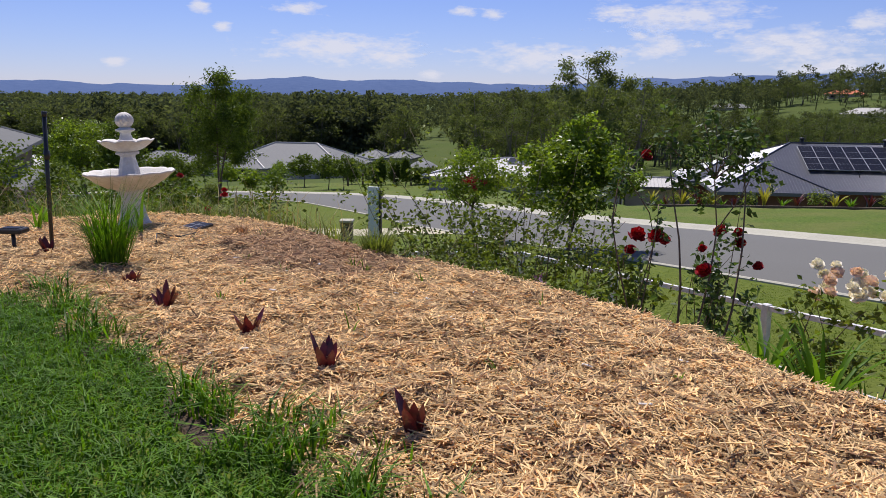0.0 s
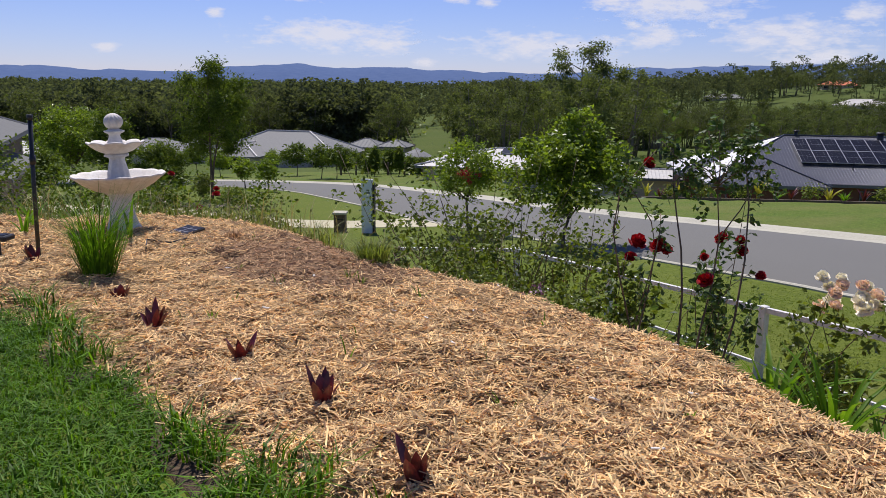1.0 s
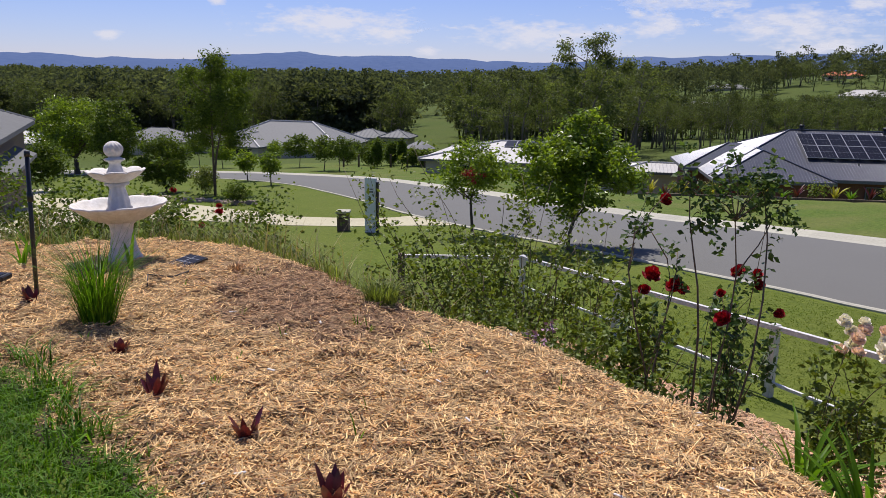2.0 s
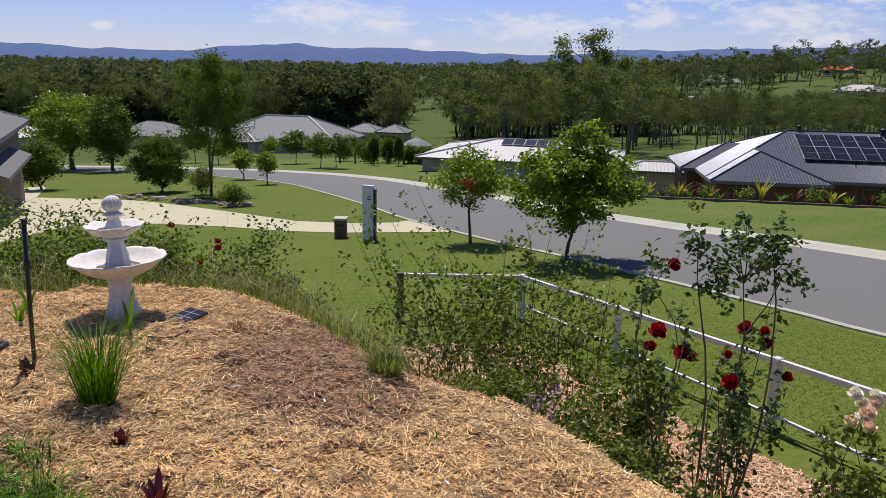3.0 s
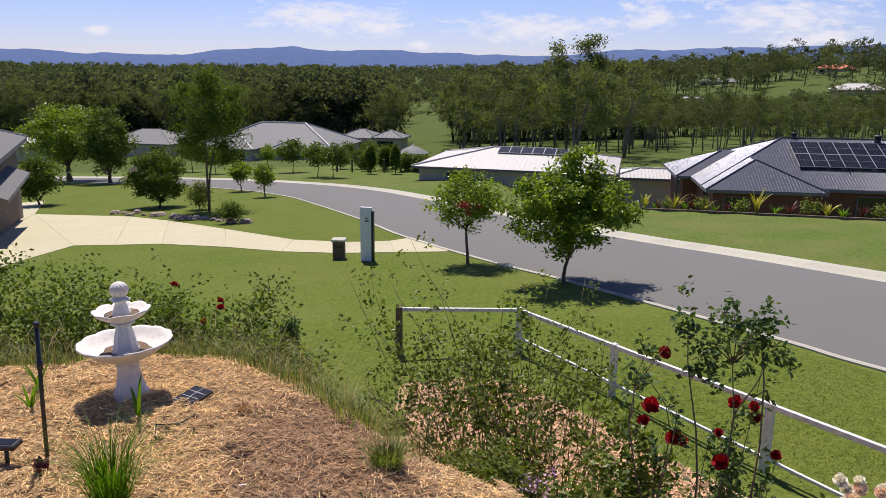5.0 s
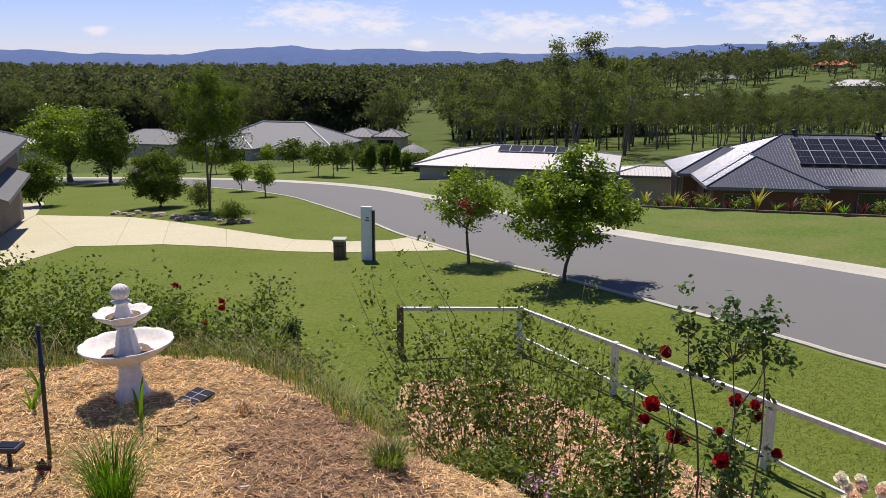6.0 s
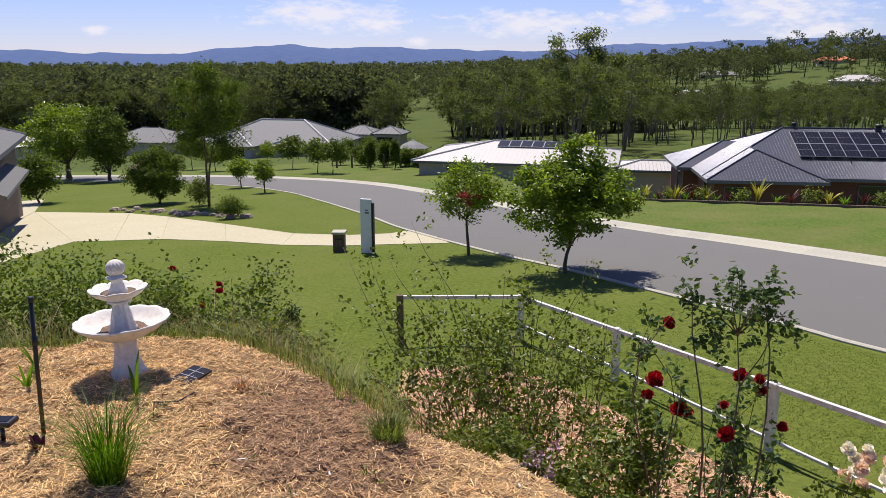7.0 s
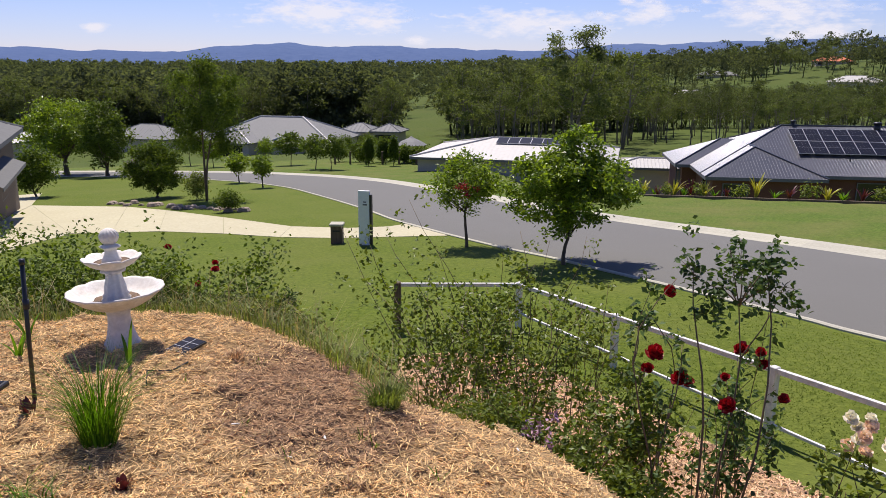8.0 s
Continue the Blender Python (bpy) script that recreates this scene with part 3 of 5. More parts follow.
# one taller tree that stands over the others
make_gum("tall spreading gum tree standing over the woods", on(15.4, 100), "woodland gum trees",
         height=16.3, seed=92, n_leaf=9000, size=0.42, crown=0.3, width=0.26, girth=0.014, forks=18, slim=0.38, twin=True)
t = copy_thing(PROTO[0], pose(*on(22.5, 104), 0, 0, 140))
t.scale = (1.0, 1.0, 0.84)
# the clump on the hilltop
for k in range(22):
    x, y = rng.uniform(176, 238), rng.uniform(470, 540)
    t = copy_thing(PROTO[k % 5], pose(*on(x, y), 0, 0, rng.uniform(0, 360)))
    t.scale = (1.2, 1.2, rng.uniform(0.75, 1.1))

# the far woods as one sheet of crowns
lows = [gum_parts(height=h, seed=180 + i, n_leaf=n, size=z, crown=0.25, width=0.27, forks=f, slim=0.5) for n, z, f in ((300, 1.15, 9), (84, 2.3, 6)) for i, h in enumerate((15, 18, 13, 16))]
VV, FF, off = [], [], 0
for k in range(4200):
    u = rng.random()
    y = 178 + 1500 * u ** 1.8
    x = rng.uniform(-0.72, 0.72) * y
    if not wooded(x, y):
        continue
    wood, crown = lows[int(rng.integers(4)) + (4 if y > 620 else 0)]
    open_hill = x > 0.22 * y and y < 700
    v, f = turned(join(wood, crown) if open_hill or y < 260 else crown, rng.uniform(0, 6.3), on(x, y), min(rng.uniform(0.65, 1.1) * (1 + 0.5 * u), max(0.4, (3.0 - (0.045 if x > 0.24 * y else 0.016) * y - float(ground_z(x, y))) / 15) if y < 420 else 2))
    VV.append(v)
    FF.extend([tuple(i + off for i in g) for g in f])
    off += len(v)
far = mesh("far_woods", np.concatenate(VV), FF, M_GUM_HAZE)
tagged(far, "dark hazy eucalypt woods filling the valley", "woods", kind="stuff")


# ---- houses ----
def roof_face(p0, p1, q0, q1, rib, step):
    """A sheet-metal roof slope from its eave p0-p1 to its upper edge q0-q1, with raised ribs down the fall."""
    p0, p1, q0, q1 = map(Vector, (p0, p1, q0, q1))
    u = (p1 - p0).normalized()
    length = (p1 - p0).length
    a0, a1 = (q0 - p0).dot(u), (q1 - p0).dot(u)
    w = (q0 - p0) - u * a0
    n = u.cross(w).normalized()
    if n.z < 0:
        n = -n
    V = [p0, p1, q1, q0]
    F = [(0, 1, 2, 3)] if (q1 - q0).length > 0.01 else [(0, 1, 2)]
    s = step / 2
    while s < length:
        f = min(1.0, s / a0 if a0 > 0.01 else 1.0, (length - s) / (length - a1) if length - a1 > 0.01 else 1.0) - 0.01
        if f > 0.02:
            b, k = p0 + u * s, len(V)
            t = b + w * f
            h = rib * 0.29
            V += [b - u * rib / 2, b + n * h, b + u * rib / 2, t - u * rib / 2, t + n * h, t + u * rib / 2]
            F += [(k, k + 1, k + 4, k + 3), (k + 1, k + 2, k + 5, k + 4), (k, k + 2, k + 1), (k + 3, k + 4, k + 5)]
        s += step
    return [tuple(v) for v in V], F


def hip_roof(x0, y0, x1, y1, z, rise, rib=0.14, step=0.22, cap_r=0.09):
    """The slopes, and the capping along ridge and hips."""
    w, d = x1 - x0, y1 - y0
    if w >= d:
        r0, r1 = (x0 + d / 2, y0 + d / 2, z + rise), (x1 - d / 2, y0 + d / 2, z + rise)
        faces = [((x0, y0, z), (x1, y0, z), r0, r1), ((x1, y1, z), (x0, y1, z), r1, r0), ((x0, y1, z), (x0, y0, z), r0, r0), ((x1, y0, z), (x1, y1, z), r1, r1)]
        ends = [(r0, (x0, y0, z)), (r0, (x0, y1, z)), (r1, (x1, y0, z)), (r1, (x1, y1, z)), (r0, r1)]
    else:
        r0, r1 = (x0 + w / 2, y0 + w / 2, z + rise), (x0 + w / 2, y1 - w / 2, z + rise)
        faces = [((x0, y0, z), (x1, y0, z), r0, r0), ((x1, y0, z), (x1, y1, z), r0, r1), ((x1, y1, z), (x0, y1, z), r1, r1), ((x0, y1, z), (x0, y0, z), r1, r0)]
        ends = [(r0, (x0, y0, z)), (r0, (x1, y0, z)), (r1, (x0, y1, z)), (r1, (x1, y1, z)), (r0, r1)]
    caps = [tube([Vector(a) + Vector((0, 0, 0.03)), Vector(b) + Vector((0, 0, 0.03))], cap_r, 6) for a, b in ends]
    return [roof_face(*f, rib, step) for f in faces], caps


def make_house(label, at, rz, blocks, wall_h, slope, roof_mat, wall_mat, openings=(), rib=0.14, step=0.22, over=0.55, cap_mat=None, cap_r=0.09, bare=()):
    """blocks: rectangles of the plan, each under its own hip roof. openings: (wall y or x face, from, to, sill, head)."""
    h = thing("house", label, "house", at)
    h.rotation_euler[2] = rz
    for b, (x0, y0, x1, y1) in enumerate(blocks):
        mesh("wall", *box(x0 + over, y0 + over, -1.5, x1 - over, y1 - over, wall_h), wall_mat, h)
        faces, caps = hip_roof(x0, y0, x1, y1, wall_h, slope * min(x1 - x0, y1 - y0) / 2, rib, step, cap_r)
        r = mesh("roof", *join(*faces), roof_mat, h)
        if b not in bare:
            mesh("ridge_capping", *join(*caps), cap_mat or roof_mat, r)
        mesh("fascia", *join(box(x0, y0, wall_h - 0.2, x1, y0 + 0.03, wall_h - 0.004), box(x0, y1 - 0.03, wall_h - 0.2, x1, y1, wall_h - 0.004), box(x0, y0 + 0.03, wall_h - 0.2, x0 + 0.03, y1 - 0.03, wall_h - 0.004),
                              box(x1 - 0.03, y0 + 0.03, wall_h - 0.2, x1, y1 - 0.03, wall_h - 0.004), box(x0 + 0.03, y0 + 0.03, wall_h - 0.06, x1 - 0.03, y1 - 0.03, wall_h - 0.03)), M_TRIM, r)
    for face, c, a, b, z0, z1 in openings:
        if face == "y":
            o = mesh("window", *join(box(a - 0.06, c - 0.05, z0 - 0.06, b + 0.06, c + 0.1, z0), box(a - 0.06, c - 0.05, z1, b + 0.06, c + 0.1, z1 + 0.06), box(a - 0.06, c - 0.05, z0, a, c + 0.1, z1), box(b, c - 0.05, z0, b + 0.06, c + 0.1, z1)), M_TRIM, h)
            mesh("pane", *box(a, c - 0.02, z0, b, c + 0.05, z1), M_GLASS, o)
        else:
            o = mesh("window", *join(box(c - 0.05, a - 0.06, z0 - 0.06, c + 0.1, b + 0.06, z0), box(c - 0.05, a - 0.06, z1, c + 0.1, b + 0.06, z1 + 0.06), box(c - 0.05, a - 0.06, z0, c + 0.1, a, z1), box(c - 0.05, b, z0, c + 0.1, b + 0.06, z1)), M_TRIM, h)
            mesh("pane", *box(c - 0.02, a, z0, c + 0.05, b, z1), M_GLASS, o)
    return h


# dark-roofed brick house below the street
RZ = -0.135
PAD = -7.1
HOUSE_AT = (15.37, 48.73, PAD)
hr = make_house("low brick house with a ribbed charcoal steel hip roof", HOUSE_AT, RZ,
                [(0, -1.7, 7.07, 9.0), (0.03, 0.03, 34, 12.2), (-0.96, 4.13, 12, 11.16)], 2.6, 0.422, M_ROOF_DARK, M_BRICK,
                [("y", -1.15, 1.2, 2.6, 0.9, 2.1), ("y", 0.55, 9.5, 11.6, 0.5, 2.1), ("y", 0.55, 14.0, 16.0, 0.5, 2.1), ("x", 0.55, 0.6, 2.0, 0.6, 2.1), ("x", -0.41, 5.4, 7.0, 0.5, 2.1)], rib=0.02, step=0.19, cap_r=0.05, bare=(0, 2))
cap = lambda *p: tube([Vector(q) + Vector((0, 0, 2.63)) for q in p], 0.05, 6)
mesh("ridge_capping", *join(cap((0, -1.7, 0), (3.535, 1.835, 1.492)), cap((7.07, -1.7, 0), (3.535, 1.835, 1.492)), cap((3.535, 1.835, 1.492), (3.535, 3.5, 1.492)), cap((-0.96, 4.13, 0), (2.555, 7.645, 1.484))), M_ROOF_DARK, hr)
# pale grey-roofed house at the bend
# capping widened and whitened to paint in the glare on its sunlit hip facets
h2 = make_house("single-storey rendered house with a pale grey steel hip roof", (-44.7, 128.5, float(slope_z(-40, 128)) - 0.2), math.radians(-11),
                [(0, 4, 24, 20), (3, 0, 11.5, 18), (13.5, 1.8, 20, 18)], 2.5, 0.45, M_ROOF_GREY, M_RENDER,
                [("y", 0.55, 4.6, 9.8, 0.1, 2.1), ("y", 4.55, 13, 16, 0.5, 2.0), ("y", 4.55, 18, 20.5, 0.6, 2.0), ("x", 0.55, 8, 12, 0.4, 2.0)], rib=0.03, step=0.4, cap_mat=M_ROOF_WHITE, cap_r=0.17)
# white-roofed house across the street
h3 = make_house("low rendered house with a broad off-white steel roof", (-3.8, 65.0, -8.07), math.radians(-13),
                [(0, 0, 17, 12)], 2.5, 0.2, M_ROOF_WHITE, M_RENDER, [("x", 0.55, 3, 5, 0.8, 2.0), ("y", 0.55, 3, 5, 0.7, 2.0)], rib=0.025, step=0.4)
sh = make_house("long low shed with a white steel roof", (12.6, 63.5, -8.4), math.radians(-10), [(0, 0, 9, 5)], 2.3, 0.2, M_ROOF_WHITE, M_RENDER, rib=0.1, step=0.3)
for x, y, w, d, mat, lab in ((-73, 158, 16, 12, M_ROOF_GREY, "far house with a pale grey hip roof among trees"), (-62, 160, 10, 9, M_ROOF_GREY, "small far house with a grey hip roof"), (-23, 150, 8, 7, M_ROOF_GREY, "small house with a grey hip roof behind the paddock fence"),
                             (-15.6, 142, 6, 6, M_ROOF_GREY, "low outbuilding with a pale roof"), (-92, 135, 15, 12, M_ROOF_WHITE, "far house with a cream steel roof"),
                             (96, 345, 15, 9, M_ROOF_WHITE, "white-roofed house on the hillside"), (182, 380, 24, 14, M_ROOF_WHITE, "wide white-roofed house on the hillside"), (160, 520, 26, 12, M_ROOF_GREY, "low grey house on the hillside"),
                             (236, 520, 24, 14, M_ROOF_TILE, "house with an orange tiled roof on the hilltop")):
    make_house(lab, (x, y, float(ground_z(x, y)) + 0.2), math.radians(-12), [(0, 0, w, d)], 2.8, 0.42, mat, M_RENDER, [("y", 0.55, 1.5, 4, 0.6, 2.1), ("y", 0.55, w - 5, w - 2, 0.6, 2.1)], rib=0.2, step=0.8)
# the neighbour's house beside the driveway
TH = math.atan2(12.7, -5.5) - math.pi / 2
hl = make_house("rendered house with grey steel roofs beside the driveway", (-18.2, 30.6, -5.0), TH, [(-14, -6, -0.25, 13.5)], 3.55, 0.4, M_ROOF_GREY, M_BRICKTAN,
                [("x", -0.9, 2.0, 4.6, -0.2, 2.0), ("x", -0.9, 7.0, 9.0, 0.6, 1.8)], rib=0.14, step=0.3)

eave = thing("awning", "low grey steel awning over a garage door", "awning", (-18.2, 30.6, -5.0))
eave.rotation_euler[2] = TH
mesh("roof", *join(roof_face((0.2, 0.0, 2.2), (0.2, 8.6, 2.2), (-0.75, 0.0, 2.6), (-0.75, 8.6, 2.6), 0.12, 0.25), box(0.16, 0.0, 2.05, 0.2, 8.6, 2.195)), M_ROOF_GREY, eave)

# ---- fountain ----
FX, FY = -2.7, 6.3
FZ = 0.0
ft = thing("fountain", "white cast-stone two-tier garden fountain, dry, on straw mulch", "fountain", (FX, FY, FZ))
ft.rotation_euler = (0.0, -0.03, 0.0)
flute = lambda a, i, r, z: (r * (1 + 0.06 * math.cos(10 * a)), z)
octo = lambda a, i, r, z: (r * (1 + 0.05 * abs(math.cos(4 * a))), z)
mesh("pedestal", *lathe([(0.142, -0.05), (0.142, 0.015), (0.135, 0.03), (0.118, 0.06), (0.1, 0.12), (0.086, 0.2), (0.082, 0.26), (0.09, 0.3), (0.11, 0.318), (0.115, 0.33)], 48, octo), M_STONE, ft, True)


def scallop(n, deep, lift):
    def wave(a, i, r, z):
        k = min(1.0, r / 0.3) if n > 10 else min(1.0, r / 0.18)
        c = abs(math.sin(n * a / 2)) ** 0.6
        return r * (1 + deep * (c - 0.5) * k * k), z + lift * (c - 0.6) * k ** 4
    return wave


bowl = mesh("large_bowl", *lathe([(0.08, 0.32), (0.13, 0.325), (0.2, 0.345), (0.275, 0.385), (0.335, 0.43), (0.37, 0.455), (0.378, 0.468), (0.368, 0.474), (0.345, 0.462), (0.31, 0.432), (0.26, 0.398), (0.2, 0.38), (0.1, 0.372), (0.04, 0.372)], 96, scallop(14, 0.03, 0.009)), M_STONE, ft, True)
bowl.scale = (0.94, 0.94, 1.0)
mesh("leaf_litter", *lathe([(0.06, 0.38), (0.13, 0.386), (0.18, 0.39), (0.2, 0.388), (0.19, 0.38)], 40, lambda a, i, r, z: (r * (1 + 0.08 * math.sin(5 * a + 1)), z + 0.004 * math.sin(9 * a))), M_DEBRIS, bowl, True)
mesh("column", *lathe([(0.1, 0.36), (0.104, 0.4), (0.088, 0.412), (0.096, 0.428), (0.082, 0.445), (0.08, 0.48), (0.066, 0.54), (0.056, 0.585), (0.06, 0.603), (0.088, 0.613), (0.09, 0.628), (0.06, 0.64)], 48, flute), M_STONE, ft, True)
ub = mesh("small_bowl", *lathe([(0.05, 0.628), (0.08, 0.635), (0.13, 0.655), (0.175, 0.685), (0.205, 0.712), (0.212, 0.722), (0.205, 0.728), (0.185, 0.715), (0.15, 0.693), (0.1, 0.68), (0.03, 0.678)], 96, scallop(8, 0.07, 0.016)), M_STONE, ft, True)
mesh("leaf_litter", *lathe([(0.04, 0.68), (0.09, 0.684), (0.13, 0.693), (0.1, 0.688)], 32), M_DEBRIS, ub, True)
mesh("neck", *lathe([(0.075, 0.675), (0.07, 0.71), (0.056, 0.73), (0.047, 0.755), (0.041, 0.775), (0.045, 0.79), (0.07, 0.802), (0.074, 0.812), (0.05, 0.822), (0.035, 0.83)], 40, lambda a, i, r, z: (r * (1 + (0.12 * math.cos(4 * a) if i in (5, 6, 7) else 0.0)), z)), M_STONE, ft, True)
mesh("finial", *lathe([(0.068 * math.sin(t), 0.884 - 0.066 * math.cos(t)) for t in np.linspace(0.25, 3.1, 16)], 72,
                      lambda a, i, r, z: (r * (1 + 0.08 * math.cos(13 * (a + i * 0.07)) * math.sin(i / 15 * math.pi)), z)), M_STONE, ft, True)


# ---- mulch bed, straw and near grass ----
FRONT_X = np.array([-9.0, -5.0, -2.52, -2.0, -1.7, -1.32, -0.99, -0.79, -0.58, -0.35, -0.22, -0.08, 0.25, 0.7, 1.2, 4.0])
FRONT_Y = np.array([7.5, 5.6, 4.12, 3.85, 3.42, 3.14, 2.8, 2.4, 2.24, 2.1, 1.92, 1.72, 1.1, 0.3, -0.8, -6.0])


def lumps(x, y):
    return np.array([0.045 * noise.noise((a * 2.3, b * 2.3, 0)) + 0.04 * noise.noise((a * 6, b * 6, 4)) + 0.024 * noise.noise((a * 17, b * 17, 9)) for a, b in zip(np.ravel(x), np.ravel(y))]).reshape(np.shape(x))


def mulch_z(x, y):
    """The top of the mulch: a thick layer with a ragged, worn front edge."""
    f = y - np.interp(x, FRONT_X, FRONT_Y)
    return ground_z(x, y) + 0.015 + 0.05 * smooth01((f + 0.02) / 0.22) + lumps(x, y) * smooth01(0.3 + f / 0.3)


cols, rows_n = np.linspace(-6.5, 3.2, 240), np.linspace(0, 1, 190)
BX = np.repeat(cols[None], len(rows_n), 0)
f0 = np.interp(cols, FRONT_X, FRONT_Y) - 0.2 + 0.06 * np.sin(cols * 9) + 0.05 * np.sin(cols * 23 + 1)
f1 = np.interp(cols, CREST_X, CREST_Y) + 1.2
f0 = np.maximum(f0, -1.5)
BY = f0 + (np.maximum(f1, f0 + 0.3) - f0) * rows_n[:, None]
BZ = mulch_z(BX, BY)
BZ[0] -= 0.08
bi = np.arange(BX.size).reshape(BX.shape)
bed = mesh("mulch_bed", np.stack([BX, BY, BZ], -1).reshape(-1, 3), np.stack([bi[:-1, :-1], bi[:-1, 1:], bi[1:, 1:], bi[1:, :-1]], -1).reshape(-1, 4), M_SOIL, smooth=True)
bed.data.materials.append(M_MULCH)
bed.data.materials.append(M_MULCH_OLD)
mx, my = (0.25 * (g[:-1, :-1] + g[:-1, 1:] + g[1:, 1:] + g[1:, :-1]).ravel() for g in (BX, BY))
wav = np.array([noise.noise((a * 5, b * 5, 2)) for a, b in zip(mx, my)])
worn = ((mx + 0.95 + 0.1 * (my - 5.6)) / 0.92) ** 2 + ((my - 5.5) / 1.3) ** 2 + 0.5 * wav < 0.7
inside = my - np.interp(mx, FRONT_X, FRONT_Y) + 0.16 * wav > 0.03
bed.data.polygons.foreach_set("material_index", np.where(worn, 2, np.where(inside, 1, 0)).astype(np.int32))
tagged(bed, "raised garden bed under thick straw mulch with a worn edge", "garden bed", kind="structure")


def straws(pts, rng, length, width):
    """Split stalks: each a folded sliver, lying any way with a little tilt."""
    n = len(pts)
    a = rng.uniform(0, math.tau, n)
    tilt = rng.normal(0, 0.26, n)
    L = length * rng.uniform(0.35, 1.0, n) ** 1.3
    d = np.stack([np.cos(a) * np.cos(tilt), np.sin(a) * np.cos(tilt), np.sin(tilt)], 1) * (L / 2)[:, None]
    s = np.stack([-np.sin(a), np.cos(a), rng.normal(0, 0.5, n)], 1) * (width * rng.uniform(0.5, 1.4, n) / 2)[:, None]
    k = np.array([0, 0, 1.0]) * (np.abs(s).sum(1) * 0.6)[:, None]
    V = np.stack([pts - d - s, pts - d * 0.95 + k, pts - d + s, pts + d - s, pts + d * 0.95 + k, pts + d + s], 1).reshape(-1, 3)
    i = np.arange(n)[:, None] * 6
    return V, np.concatenate([i + [0, 1, 4, 3], i + [1, 2, 5, 4]]).tolist()


rng = np.random.default_rng(21)


def scatter_bed(n, y0, y1, x0, x1, over=1.35):
    x, y = rng.uniform(x0, x1, n), rng.uniform(y0, y1, n)
    front = np.interp(x, FRONT_X, FRONT_Y) + 0.05 * np.sin(x * 9) + 0.03 * np.sin(x * 23)
    keep = (y > front - 0.02 + 0.1 * np.sin(x * 13) * np.sin(x * 5) - 0.14 * rng.random(n) ** 3) & (y < np.interp(x, CREST_X, CREST_Y) + over * rng.random(n))
    return x[keep], y[keep]


def old_patch(x, y):
    a, b = (x + 0.95 + 0.1 * (y - 5.6)) / 0.92, (y - 5.5) / 1.3
    w = np.array([0.35 * noise.noise((p * 2.4, q * 2.4, 5)) for p, q in zip(x, y)])
    return a * a + b * b + w < 0.2 + 0.95 * rng.random(len(x))


xs, ys = [], []
for n, y0, y1, x0, x1 in ((150000, 0.6, 4.2, -2.6, 2.2), (105000, 4.2, 8.4, -5.2, 1.6), (9000, 5.0, 8.5, -7, -4), (20000, -1.4, 0.6, 0.2, 3.2)):
    a, b = scatter_bed(n, y0, y1, x0, x1)
    xs.append(a), ys.append(b)
xs, ys = np.concatenate(xs), np.concatenate(ys)
patch = old_patch(xs, ys) | (rng.random(len(xs)) < 0.13)
for name, sel, mat, lab, ln, wd in (("straw_mulch", ~patch, M_STRAW, "loose golden straw and bark slivers", 0.095, 0.0046), ("old_straw_mulch", patch, M_STRAW_OLD, "weathered brown straw on the bed", 0.085, 0.005)):
    z = mulch_z(xs[sel], ys[sel]) + rng.uniform(0.0, 0.018, int(sel.sum()))
    tagged(mesh(name, *straws(np.stack([xs[sel], ys[sel], z], 1), rng, ln, wd), mat), lab, "straw", kind="stuff")
# mulch slipped down the bank
x, y = rng.uniform(-0.8, 4.6, 66000), rng.uniform(0.5, 12.8, 66000)
k = (bank_t(x, y) > 0.5) & (past_fence(x, y) < -1.0)
x, y = x[k], y[k]
tagged(mesh("bank_mulch", *straws(np.stack([x, y, ground_z(x, y) + 0.012], 1), rng, 0.12, 0.014), M_STRAW_BANK), "straw mulch scattered down the bank", "straw", kind="stuff")


def turf(n, x0, x1, y0, y1, test):
    x, y = rng.uniform(x0, x1, n), rng.uniform(y0, y1, n)
    k = test(x, y)
    return np.stack([x[k], y[k], ground_z(x[k], y[k])], 1)


front = lambda x: np.interp(x, FRONT_X, FRONT_Y)
pts = turf(170000, -4.6, 0.9, 0.2, 5.6, lambda x, y: (y < front(x) - 0.06 + 0.04 * np.sin(x * 19) - 0.13 * smooth01(np.sin(x * 6.3 + 0.4) * 1.6 - 0.2)) & (x > -0.95 * y - 0.8))
tagged(mesh("lawn_grass", *blades(pts, 0.06, 0.006, rng, 1.4, 1.0), M_BLADE), "thick mown green lawn grass beside the bed", "grass", kind="stuff")
pts = turf(26000, -4.6, 0.6, 0.9, 5.6, lambda x, y: (np.abs(y - front(x) + 0.05) < 0.16) & (np.sin(x * 6.3 + 0.4) < 0.1))
pts = pts[rng.random(len(pts)) < 0.5]
tagged(mesh("edge_grass", *blades(pts, 0.085, 0.007, rng, 1.2, 1.0), M_BLADE), "longer grass growing over the edge of the bed", "grass", kind="stuff")
cl = np.array([(rng.uniform(-2.4, 0.1), 0) for k in range(34)])
cl[:, 1] = front(cl[:, 0]) - 0.02 + rng.normal(0, 0.07, len(cl))
pts = np.repeat(cl, 26, 0) + rng.normal(0, 0.03, (len(cl) * 26, 2))
pts = np.column_stack([pts, ground_z(pts[:, 0], pts[:, 1])])
tagged(mesh("grass_clumps", *blades(pts, 0.16, 0.008, rng, 1.0, 1.1), M_BLADE), "coarse grass clumps along the worn edge", "grass", kind="stuff")
